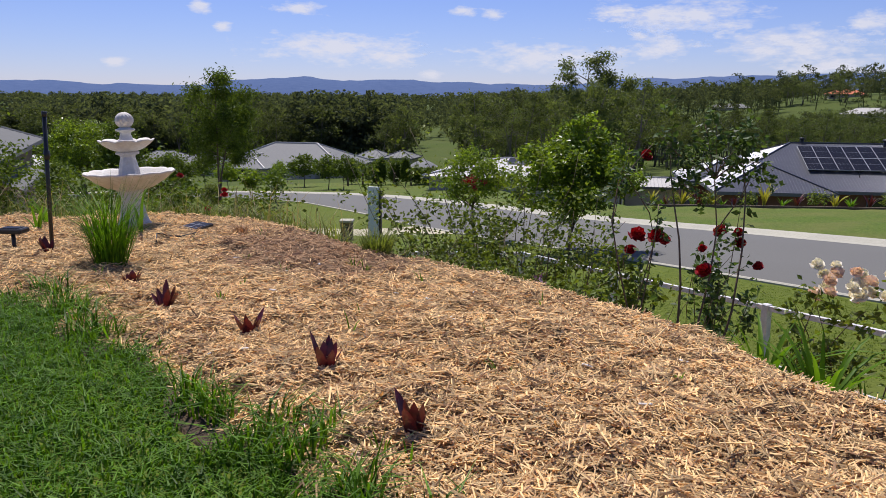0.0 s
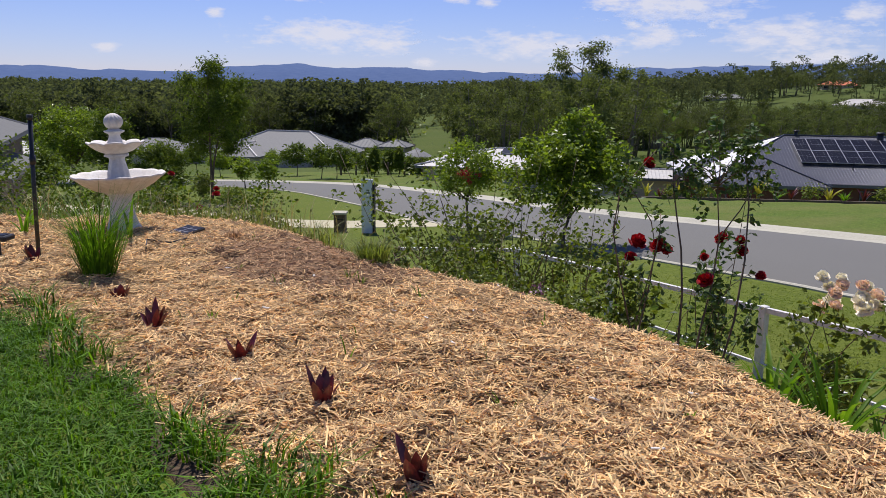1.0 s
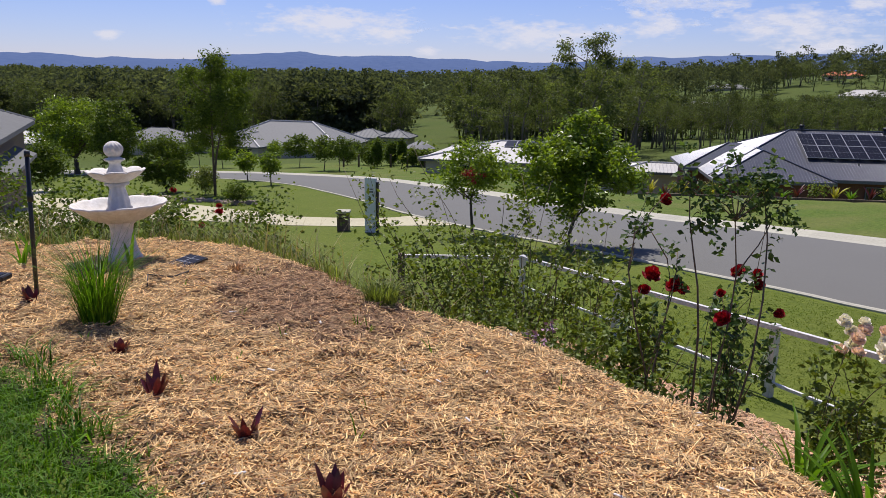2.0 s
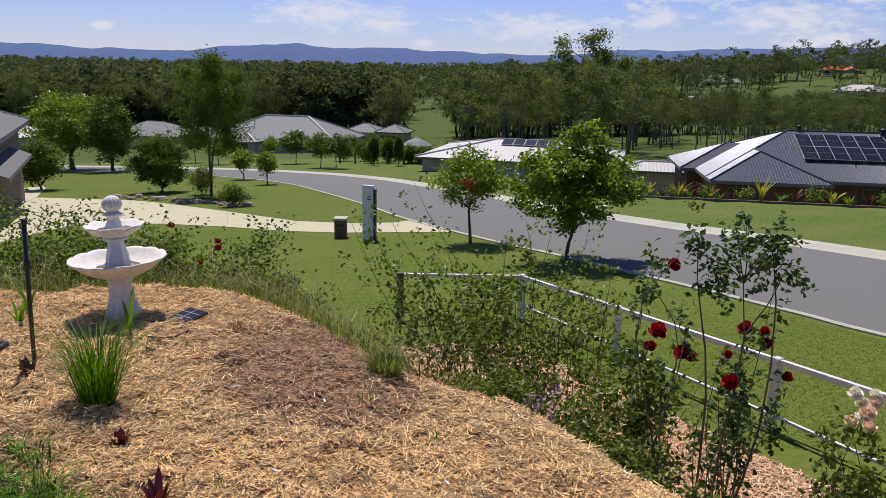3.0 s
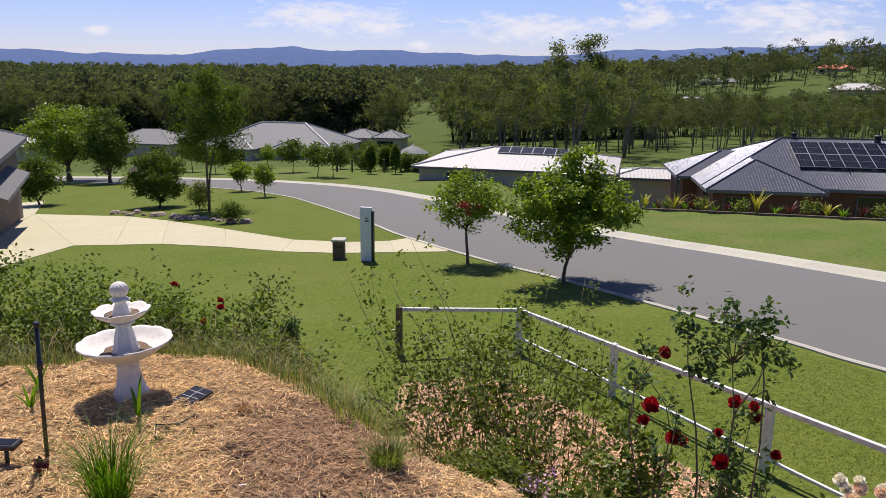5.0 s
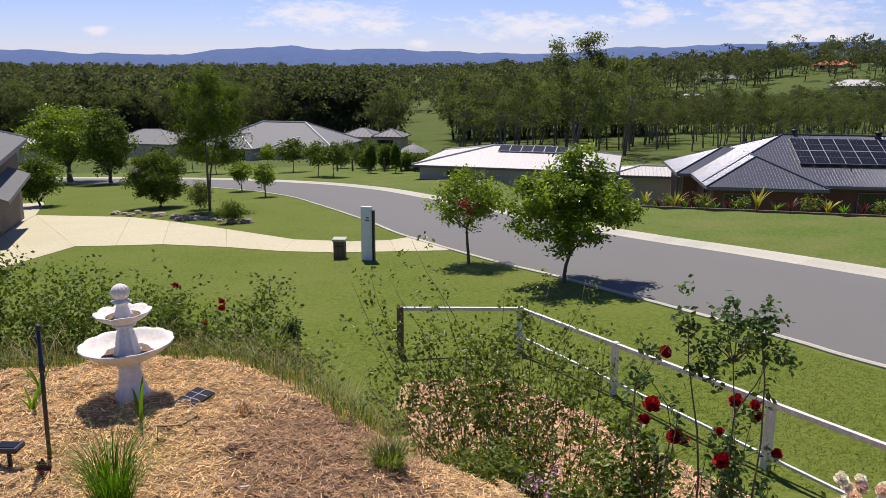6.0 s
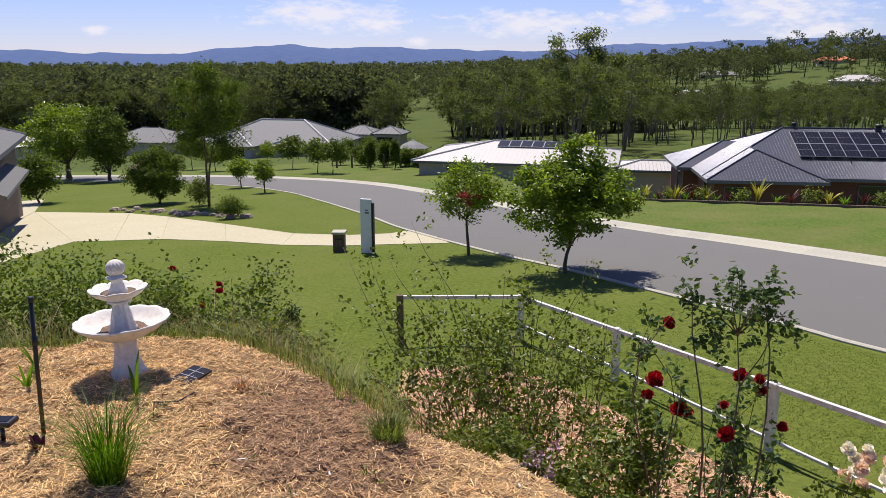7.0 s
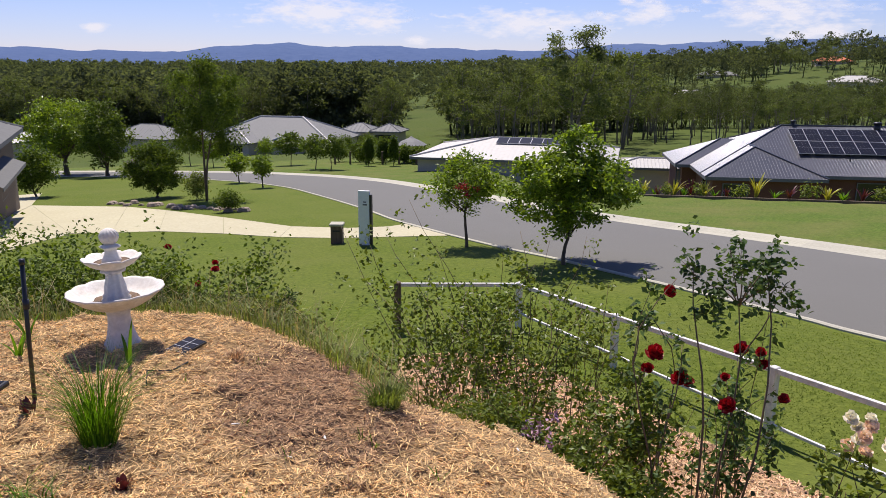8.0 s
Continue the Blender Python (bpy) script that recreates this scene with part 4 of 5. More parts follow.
# long grass on the bank behind the bed
pts = turf(60000, -7, 1.2, 5.6, 13, lambda x, y: (bank_t(x, y) > 0.15 + 0.3 * (x > -0.9)) & (bank_t(x, y) < 3.6 + 1.5 * rng.random(len(x)) ** 2) & ((x < -0.8) | (rng.random(len(x)) < 0.05)) & (rng.random(len(x)) < 0.65))
tagged(mesh("long_grass", *blades(pts, 0.3, 0.008, rng, 0.9, 0.9), M_TALLGRASS), "long unmown grass on the bank behind the bed", "grass", kind="stuff")
pts = turf(2400, -6, 0.2, 6.2, 9.6, lambda x, y: (bank_t(x, y) > 0.1) & (bank_t(x, y) < 1.8))
tagged(mesh("dry_stalks", *blades(pts, 0.55, 0.005, rng, 0.7, 1.0), M_DRYGRASS), "dry seeding grass stalks on the bank", "grass", kind="stuff")
# the mown lawn beyond
pts = turf(120000, -9, 9, 9, 17, lambda x, y: (bank_t(x, y) > 3.2) & ((x < -1.1) | (past_fence(x, y) > -0.9)) & (x < np.interp(y, np.array(KERB)[:, 1], np.array(KERB)[:, 0]) - 0.15) & (rng.random(len(x)) < np.clip((17 - y) / 6, 0, 1)) & (x > -0.52 * y))
tagged(mesh("verge_grass", *blades(pts, 0.018, 0.011, rng, 1.8, 0.9), M_VERGE), "short green lawn grass down to the street", "grass", kind="stuff")


# ---- small plants on the bed ----
def strap_plant(name, label, category, at, n, height, width, mat, seed, lean=0.9, bend=0.9, group="", joints=6, stiff=False):
    """Arching strap leaves from one crown, each leaf a part."""
    r = np.random.default_rng(seed)
    e = thing(name, label, category, at, group)
    for k in range(n):
        a, h, l = r.uniform(0, math.tau), height * r.uniform(0.65, 1.1), lean * r.uniform(0.25, 1.0)
        w = width * r.uniform(0.8, 1.2)
        o, s = Vector((math.cos(a), math.sin(a), 0)), Vector((-math.sin(a), math.cos(a), 0))
        V, F = [], []
        for i in range(joints):
            t = i / (joints - 1)
            p = o * (0.015 + h * l * (t if stiff else t ** 1.6)) + Vector((0, 0, h * (t - (0.0 if stiff else 0.45 * bend * l * t ** 3))))
            ww = w * (1 - t ** 2.2) * (0.75 + 0.5 * t) / 2 + 0.0008
            V += [p - s * ww + Vector((0, 0, ww * 0.45)), p, p + s * ww + Vector((0, 0, ww * 0.45))]
        for i in range(joints - 1):
            F += [(3 * i, 3 * i + 1, 3 * i + 4, 3 * i + 3), (3 * i + 1, 3 * i + 2, 3 * i + 5, 3 * i + 4)]
        mesh("leaf", V, F, mat, e, smooth=True)
    return e


def on_bed(x, y, lift=-0.012):
    return (x, y, float(mulch_z(np.array([x]), np.array([y]))[0]) + lift)


for i, (x, y, h) in enumerate(((-1.79, 4.15, 0.1), (-1.38, 3.59, 0.14), (-0.87, 3.22, 0.14), (-0.44, 2.69, 0.15), (-0.09, 2.2, 0.145), (-2.71, 4.98, 0.13), (-2.81, 5.05, 0.09))):
    strap_plant("bromeliad", "dark red bromeliad rosette planted in straw mulch", "bromeliad", on_bed(x, y), 9, h * 0.9, 0.044, M_BROM, 100 + i, 0.75, 0.2, "bromeliads along the bed", 5, True)


def tuft(name, label, at, n, height, width, mat, seed, spread, lean):
    r = np.random.default_rng(seed)
    e = thing(name, label, "grass tuft", at)
    a = r.uniform(0, math.tau, n)
    rad = spread * np.sqrt(r.random(n))
    base = np.stack([np.cos(a) * rad, np.sin(a) * rad, np.full(n, -0.02)], 1)
    tagged(mesh("foliage", *blades(base, height, width, r, lean, 0.8, a + r.normal(0, 0.5, n)), mat, e), kind="stuff")
    return e


tuft("grass_tuft", "tall fine-bladed green ornamental grass tuft in mulch", on_bed(-2.11, 4.6), 460, 0.5, 0.0055, M_BLADE, 5, 0.085, 0.8)
tuft("grass_tuft", "small pale variegated grass tuft at the edge of mulch", on_bed(-0.55, 5.2), 420, 0.2, 0.006, M_TALLGRASS, 6, 0.09, 0.9)
tuft("grass_tuft", "low dry brown tuft in mulch", on_bed(-1.74, 6.05), 160, 0.09, 0.006, M_STRAW_OLD, 7, 0.06, 1.0)
strap_plant("strap_lily", "small green strap-leaved lily by the fountain", "plant", on_bed(-2.44, 5.8), 3, 0.34, 0.034, M_BLADE, 12, 0.8, 0.8)
strap_plant("strap_lily", "young green strap-leaved plant in mulch", "plant", on_bed(-3.35, 6.0), 7, 0.24, 0.028, M_BLADE, 13, 0.8, 0.6)
strap_plant("strap_lily", "young green strap-leaved plant at the back of the bed", "plant", on_bed(-3.5, 6.4), 6, 0.26, 0.026, M_BLADE, 14, 0.8, 0.6)
for i in range(34):
    x, y = rng.uniform(-2.2, 1.3), rng.uniform(2.0, 6.2)
    if y < front(x) + 0.1 or y > np.interp(x, CREST_X, CREST_Y) - 0.1:
        continue
    strap_plant("weed", "small green grass shoot sprouting through the mulch", "weed", on_bed(x, y), int(rng.integers(2, 6)), rng.uniform(0.05, 0.13), 0.006, M_BLADE, 200 + i, 0.7, 0.6, "weeds in the mulch", 4)
for i, (x, y) in enumerate(((1.4, 3.4), (1.55, 3.7), (1.72, 3.95), (1.68, 3.45), (1.88, 3.8), (1.5, 3.05), (2.05, 4.1), (1.72, 3.05), (2.1, 3.7), (1.95, 3.3))):
    strap_plant("agapanthus", "arching bright green strap-leaved clump on the bank", "plant", on(x, y), 26, 0.5, 0.026, M_BLADE, 300 + i, 0.9, 0.9, "agapanthus clumps")
# pale chips of bark
chips = thing("bark_chips", "pale bark chips lying on the straw", "bark", kind="stuff")
CH = mesh("chip", *box(-0.022, -0.005, 0, 0.022, 0.005, 0.006, 0.002), M_STONE, chips, at=on_bed(0.62, 2.35, 0.015))
for i in range(26):
    x, y = rng.uniform(-1.5, 1.2), rng.uniform(2.1, 5.0)
    if y > front(x) + 0.05:
        share("chip", CH, on_bed(x, y, 0.016), rng.uniform(0, 6), chips, (rng.uniform(0.6, 1.3),) * 3)

# a broken length of old edging showing at the worn edge
eg = thing("edging_block", "weathered grey concrete edging block half buried in soil", "edging", (-0.16, 1.97, float(ground_z(-0.16, 1.97))))
eg.rotation_euler = (0.1, 0.06, -0.78)
for k in range(4):
    mesh("piece", *box(-0.15 + 0.078 * k, -0.02, -0.05, -0.15 + 0.078 * k + 0.072, 0.02, 0.03 - 0.004 * (k % 2), 0.007), M_ROCK, eg)

# ---- garden stake, solar light, solar panel ----
st = thing("garden_stake", "slim black metal garden stake with a collar", "stake", on_bed(-2.84, 5.26))
mesh("pole", *tube([(0, 0, -0.05), (0.015, 0, 0.45), (0.04, -0.01, 0.97)], 0.014, 10), M_BLACK, st, True)
mesh("collar", *tube([(0.028, -0.005, 0.66), (0.03, -0.005, 0.72)], 0.02, 10), M_BLACK, st, True)
mesh("cap", *tube([(0.039, -0.01, 0.95), (0.041, -0.01, 0.985)], 0.018, 10), M_BLACK, st, True)
sl = thing("solar_light", "small black solar garden light on a short post", "garden light", on_bed(-3.02, 5.12))
mesh("post", *tube([(0, 0, -0.03), (0, 0, 0.14)], 0.014, 8), M_BLACK, sl, True)
mesh("head", *box(-0.085, -0.06, 0.14, 0.085, 0.06, 0.175, 0.008), M_BLACK, sl)
mesh("solar_cell", *box(-0.06, -0.04, 0.1755, 0.06, 0.04, 0.179), M_PV, sl)
sp = thing("garden_solar_panel", "small dark blue solar panel lying on mulch by the fountain", "solar panel", on_bed(-2.21, 6.25, 0.02))
sp.rotation_euler = (0.12, 0.02, -0.5)
mesh("tray", *box(-0.1, -0.155, 0, 0.1, 0.155, 0.018, 0.003), M_BLACK, sp)
mesh("cell_block", *box(-0.092, -0.147, 0.0185, 0.092, 0.147, 0.0215), M_PV, sp)
for yy in (-0.075, 0, 0.075):
    mesh("cell_joint", *box(-0.09, yy - 0.0015, 0.022, 0.09, yy + 0.0015, 0.0228), M_GRID, sp)
mesh("cell_joint", *box(-0.0015, -0.145, 0.0232, 0.0015, 0.145, 0.024), M_GRID, sp)
cab = [on_bed(x, y, 0.02) for x, y in ((-2.15, 6.1), (-2.05, 5.9), (-2.12, 5.75), (-2.25, 5.65), (-2.2, 5.5))]
tagged(mesh("cable", *tube(cab, 0.005, 6), M_BLACK, smooth=True), "thin black cable lying on the mulch", "cable")


# ---- roses and shrubs ----
def cane(a, b, rng, sag, r0=0.007):
    a, b = Vector(a), Vector(b)
    pts, ln = [], (b - a).length
    s1, s2, ph = rng.normal(0, 0.07 * ln, 3), rng.normal(0, 0.03 * ln, 3), rng.uniform(0, 6)
    for t in np.linspace(0, 1, 8):
        p = a.lerp(b, t) + Vector((0, 0, sag * math.sin(math.pi * t))) + Vector(s1 * math.sin(math.pi * t)) + Vector(s2 * math.sin(7 * t + ph) * min(1, 3 * t))
        pts.append(p)
    return pts


def cane_bush(name, label, category, canes, seed, leaf, per, size, blooms=(), bare=0.3, r0=0.007, puff=0.06, group=""):
    """canes: (base, tip) in world metres; blooms: (place, radius, material)."""
    r = np.random.default_rng(seed)
    base = Vector(canes[0][0])
    e = thing(name, label, category, base, group)
    lp = []
    first = None
    for a, b, *own in canes:
        if own and first:
            a = base + min(first[2:], key=lambda q: (q + base - Vector(a)).length)
        pts = [p - base for p in cane(a, b, r, 0.12 * (Vector(b) - Vector(a)).length * r.uniform(0.2, 1.0))]
        first = first or pts
        mesh("cane", *tube(pts, list(np.linspace(r0, r0 * 0.3, 8) * (0.5 if own else 1)), 5), M_STEM, e, True)
        lo = own[0] if own else bare
        t = lo + (1 - lo) * r.random(per) ** 0.8
        k = np.clip((t * 7).astype(int), 0, 6)
        P = np.array([tuple(p) for p in pts])
        q = P[k] + (P[k + 1] - P[k]) * (t * 7 - k)[:, None]
        tw = r.normal(size=(per // 9 + 1, 3))[np.clip((t * (per // 9)).astype(int), 0, per // 9)] * puff
        lp.append(q + tw + r.normal(0, puff * 0.42, (per, 3)))
    mesh("foliage", *leaves(np.concatenate(lp), size, r, 0.25, 0.6, 0.5), leaf, e)
    for p, rad, mat in blooms:
        petals(Vector(p) - base, rad, mat, e, r)
    return e


def petals(p, rad, mat, parent, r):
    """A rose: rings of petals that curl up into a cup, nodding to one side."""
    V, F = [], []
    nod = Euler((r.uniform(0.1, 0.9), r.uniform(-0.6, 0.6), 0)).to_matrix()
    up = Vector((0, 0, 1))
    for ring, (n, tilt, f) in enumerate(((4, 1.35, 0.8), (5, 1.05, 0.9), (6, 0.7, 0.95), (7, 0.3, 1.0), (6, -0.15, 0.95))):
        for k in range(n):
            a = k * math.tau / n + ring * 0.5 + r.uniform(-0.25, 0.25)
            o, d = Vector((math.cos(a), math.sin(a), 0)), Vector((-math.sin(a), math.cos(a), 0))
            L, w, t1, t2 = rad * f * r.uniform(0.85, 1.1), rad * 0.5, tilt, tilt + r.uniform(0.5, 1.0)
            q1 = o * math.cos(t1) * L * 0.6 + up * math.sin(t1) * L * 0.6
            q2 = q1 + o * math.cos(t2) * L * 0.5 + up * math.sin(t2) * L * 0.5
            i = len(V)
            V += [p + nod @ v for v in (o * rad * 0.05, q1 + d * w, q1 - o * L * 0.06, q1 - d * w, q2 + d * w * 0.6, q2 - d * w * 0.6)]
            F += [(i, i + 1, i + 2), (i, i + 2, i + 3), (i + 2, i + 1, i + 4), (i + 2, i + 4, i + 5), (i + 2, i + 5, i + 3)]
    mesh("bloom", V, F, mat, parent)


rr = np.random.default_rng(77)
# the red roses on the bank
cane_bush("rose_bush", "tall leggy rose bush with a dark leafy head on bare canes", "rose", [(on(1.6, 5.35), (1.85, 6.0, 0.9)), (on(1.58, 5.4), (1.62, 6.0, 0.84)), (on(1.62, 5.38), (2.08, 6.05, 0.82)), ((1.74, 5.75, 0.3), (2.3, 6.0, 0.68), 0.55), ((1.78, 5.8, 0.4), (2.22, 6.05, 0.84), 0.5),
          ((1.74, 5.75, 0.4), (1.48, 5.95, 0.8), 0.5), ((1.76, 5.75, 0.35), (2.36, 6.02, 0.58), 0.6), ((1.8, 5.8, 0.45), (1.95, 6.1, 0.92), 0.5), ((1.76, 5.7, 0.4), (1.72, 5.95, 0.66), 0.5), ((1.78, 5.8, 0.45), (2.0, 5.9, 0.7), 0.5)], 1, M_ROSEDARK, 95, 0.058, (), bare=0.8, r0=0.012, puff=0.085)
cane_bush("rose_bush", "slender upright rose with a red bloom at its top", "rose", [(on(1.32, 5.3), (1.33, 5.66, 0.8)), (on(1.35, 5.3), (1.45, 5.55, 0.4)), (on(1.3, 5.32), (1.24, 5.6, 0.6)), ((1.33, 5.5, 0.2), (1.2, 5.65, 0.75), 0.3)], 5, M_ROSEDARK, 70, 0.06,
          [((1.34, 5.65, 0.68), 0.05, M_RED), ((1.41, 5.49, 0.125), 0.06, M_RED), ((1.46, 5.5, 0.1), 0.045, M_RED)], bare=0.35, r0=0.009, puff=0.06)
cane_bush("rose_bush", "red rose bush in bloom on the bank", "rose", [(on(1.42 + rr.uniform(-0.1, 0.1), 6.3), (1.42 + rr.uniform(-0.28, 0.22), 6.3 + rr.uniform(-0.2, 0.2), -0.1 - rr.random() * 0.5)) for k in range(11)], 2, M_ROSELEAF, 85, 0.065,
          [((1.45, 6.3, -0.02), 0.082, M_RED), ((1.4, 6.28, -0.13), 0.05, M_RED)], bare=0.45, puff=0.07)
cane_bush("rose_bush", "red rose bush with several open blooms on the bank", "rose", [(on(1.9 + rr.uniform(-0.1, 0.1), 5.75), (2.0 + rr.uniform(-0.28, 0.3), 5.9 + rr.uniform(-0.25, 0.3), 0.02 - rr.random() * 0.6)) for k in range(10)] + [(on(1.95, 5.8), (2.2, 6.1, 0.48)), (on(1.92, 5.8), (2.12, 6.29, 0.04)), (on(1.95, 5.8), (2.25, 6.2, -0.05)), (on(1.9, 5.75), (1.87, 5.9, -0.03))], 3, M_ROSEDARK, 80, 0.062,
          [((1.825, 5.7, -0.17), 0.062, M_RED), ((2.124, 6.298, 0.02), 0.066, M_RED), ((2.25, 6.2, -0.05), 0.05, M_RED), ((2.24, 6.22, 0.03), 0.045, M_RED), ((2.25, 5.77, -0.15), 0.045, M_RED), ((1.87, 5.91, -0.04), 0.036, M_RED)], bare=0.3, puff=0.075)
cane_bush("rose_bush", "peach and cream rose bush crowded with open blooms", "rose", [(on(2.5 + rr.uniform(-0.12, 0.12), 5.0), (2.55 + rr.uniform(-0.3, 0.35), 5.05 + rr.uniform(-0.2, 0.2), -0.12 - rr.random() * 0.5)) for k in range(14)], 4, M_ROSELEAF, 120, 0.06,
          [((2.34 + rr.uniform(0, 0.5), 5.05 + rr.uniform(-0.18, 0.18), -0.1 + rr.uniform(-0.12, 0.1)), rr.uniform(0.04, 0.06), M_CREAM if k % 3 else M_PEACH) for k in range(24)], bare=0.3, puff=0.08)
# the thicket between bed and fence
ths = (((-0.2, 7.4), 7, (-0.45, 7.8), -0.05), ((0.65, 7.4), 11, (0.65, 7.7), 0.15), ((0.0, 7.0), 12, (-0.7, 8.2), 0.1), ((0.55, 6.8), 14, (0.2, 7.3), -0.05), ((0.95, 7.6), 13, (1.0, 7.9), 0.1), ((0.3, 8.0), 10, (0.3, 8.4), 0.25), ((1.25, 6.6), 10, (1.2, 6.9), -0.35), ((1.05, 6.35), 7, (1.05, 6.5), -0.4))
for i, ((bx, by), n, (tx, ty), tz) in enumerate(ths):
    cs = [(on(bx + rr.normal(0, 0.13), by + rr.normal(0, 0.13)), (tx + rr.normal(0, 0.36), ty + rr.normal(0, 0.35), tz - 0.75 * rr.random() ** 1.3)) for k in range(n)]
    if i == 2:
        cs += [(on(0.1, 7.6), (-0.42, 8.8, 0.66)), (on(0.0, 7.5), (-1.0, 8.45, 0.45)), (on(0.0, 7.5), (-1.3, 8.6, 0.42)), (on(0.1, 7.4), (-0.75, 8.4, 0.4)), (on(0.1, 7.4), (-0.3, 8.4, 0.35))]
    if i == 4:
        cs += [(on(0.95, 7.8), (1.12, 8.25, 0.5)), (on(0.95, 7.8), (0.6, 8.3, 0.48)), (on(0.95, 7.8), (0.85, 8.3, 0.4))]
    cane_bush("rose_bush", "unpruned green rose thicket with crossing canes on the bank", "rose", cs, 20 + i, M_ROSELEAF, 115, 0.055, bare=0.3, puff=0.1, group="rose thicket")
for i, (x, y, w) in enumerate(((0.35, 5.9, 0.3), (0.75, 5.6, 0.28), (1.05, 5.35, 0.25), (0.0, 6.4, 0.3), (1.25, 5.0, 0.25))):
    g = float(ground_z(x, y))
    cs = [(on(x + rr.normal(0, w * 0.3), y + rr.normal(0, w * 0.3)), (x + rr.uniform(-w, w), y + rr.uniform(-w, w), g + rr.uniform(0.12, 0.42))) for k in range(9)]
    cane_bush("shrub", "low dark green leafy undergrowth at the bank's top", "shrub", cs, 120 + i, M_ROSELEAF, 150, 0.045, bare=0.05, puff=0.07, r0=0.004, group="undergrowth on the bank")
# flowers and shrubs behind the fountain
for i, (x, y, w, h, n, mat, bl) in enumerate(((-3.0, 8.9, 0.75, 0.12, 16, M_BUSH, [((-2.72, 8.75, -0.05), 0.05, M_RED), ((-2.9, 8.7, -0.2), 0.045, M_RED), ((-3.3, 8.95, 0.15), 0.045, M_RED), ((-2.75, 8.85, 0.0), 0.04, M_RED)]),
                                              (-4.1, 9.0, 0.65, 0.05, 14, M_BUSH, []), (-5.6, 8.6, 0.9, 0.72, 30, M_BUSH, [((-5.45, 8.1, 0.52), 0.05, M_CREAM), ((-5.3, 8.15, 0.44), 0.045, M_CREAM), ((-5.75, 8.0, 0.5), 0.045, M_CREAM), ((-5.55, 8.05, 0.35), 0.04, M_CREAM)]),
                                              (-6.9, 9.0, 1.0, 0.85, 30, M_BUSH, []), (-5.2, 9.4, 0.7, 0.2, 16, M_BUSH, []), (-8.2, 10.0, 0.9, 0.5, 18, M_BUSH, []), (-2.0, 8.3, 0.5, -0.3, 10, M_TALLGRASS, []))):
    g = float(ground_z(x, y))
    cs = [(on(x + rr.normal(0, w * 0.25), y + rr.normal(0, w * 0.25)), (x + rr.uniform(-w, w), y + rr.uniform(-w, w) * 0.8, g + 0.15 + (h - g - 0.15) * rr.random() ** 0.7)) for k in range(n)]
    cane_bush("shrub", "leafy green flowering shrub at the back of the bed", "shrub", cs, 50 + i, mat, 650, 0.055, bl, bare=0.05, puff=0.15, group="shrubs behind the bed")
for i, (x, y, h) in enumerate(((-2.78, 12.4, 0.75), (-3.3, 12.2, 0.65), (-3.8, 12.0, 0.55))):
    g = float(ground_z(x, y))
    make_tree("conifer_shrub", "narrow dark green upright shrub on the lawn edge", (x, y, g), (M_BARK, M_ROSEDARK), "shrub", "upright shrubs", height=h + 0.75, radius=0.19, trunk_h=0.1, girth=0.015, seed=500 + i, n_leaf=3000, size=0.06, clumps=60, spread=0.2)
cs = [(on(0.5 + rr.normal(0, 0.05), 5.62 + rr.normal(0, 0.05)), (0.53 + rr.normal(0, 0.07), 5.65 + rr.normal(0, 0.07), -0.27 + rr.uniform(-0.1, 0.03))) for k in range(6)]
cane_bush("lavender_plant", "small purple-leaved plant at the edge of the bed", "plant", cs, 90, M_PINK, 20, 0.045, bare=0.4, puff=0.04, r0=0.004)

# ---- fence ----
fence = thing("fence", "weathered white-railed post fence along the bank foot", "fence")
POSTS = [Vector((-1.14, 14.37, -1.83)), *[FENCE_A.lerp(FENCE_B, k) for k in (0.0, 0.285, 0.6, 0.9, 1.2)]]
for i, p in enumerate(POSTS):
    g = float(ground_z(p.x, p.y)) - 0.3
    w = 0.062 if i == 0 else 0.05
    mesh("post", *turned(box(-w, -w, g, w, w, p.z + 0.03, 0.01), -1.05 if i else 0.0, (p.x, p.y, 0)), M_TIMBER if i == 0 else M_PAINT, fence, label="dark timber corner post" if i == 0 else "")
for low, half in ((0, 0.032), (1, 0.018)):
    for i in range(len(POSTS) - 1):
        if low and i == 0:
            continue
        a, b = POSTS[i], POSTS[i + 1]
        d = Vector((b.x - a.x, b.y - a.y)).normalized()
        n = Vector((d.y, -d.x)) * (0.02 if low else 0.03)
        drops = [0.02 if not low else 0.56 + 0.3 * (p - FENCE_A).length / 9.1 for p in (a, b)]
        V = []
        for p, drop in zip((a, b), drops):
            z = p.z - drop
            V += [(p.x - n.x, p.y - n.y, z - half), (p.x + n.x, p.y + n.y, z - half), (p.x + n.x, p.y + n.y, z + half), (p.x - n.x, p.y - n.y, z + half)]
        mesh("rail", V, [(0, 1, 5, 4), (1, 2, 6, 5), (2, 3, 7, 6), (3, 0, 4, 7), (0, 3, 2, 1), (4, 5, 6, 7)], M_PAINT, fence)

# ---- street furniture ----
sg = thing("sign_panel", "tall pale grey standing sign panel beside the driveway", "sign", on(-2.94, 24.86))
sg.rotation_euler[2] = -0.25
mesh("panel", *box(-0.22, -0.05, -0.2, 0.16, 0.05, 1.78, 0.008), M_SIGN, sg)
mesh("side_strip", *box(0.165, -0.06, -0.2, 0.235, 0.06, 1.66, 0.006), M_BLACK, sg)
mesh("emblem", *join(box(-0.04, -0.056, 1.4, 0.06, -0.051, 1.44), box(-0.06, -0.056, 1.31, 0.08, -0.051, 1.36)), M_TRIM, sg)
mb = thing("letterbox", "square dark brick letterbox pillar with a pale cap", "letterbox", on(-3.96, 25.5))
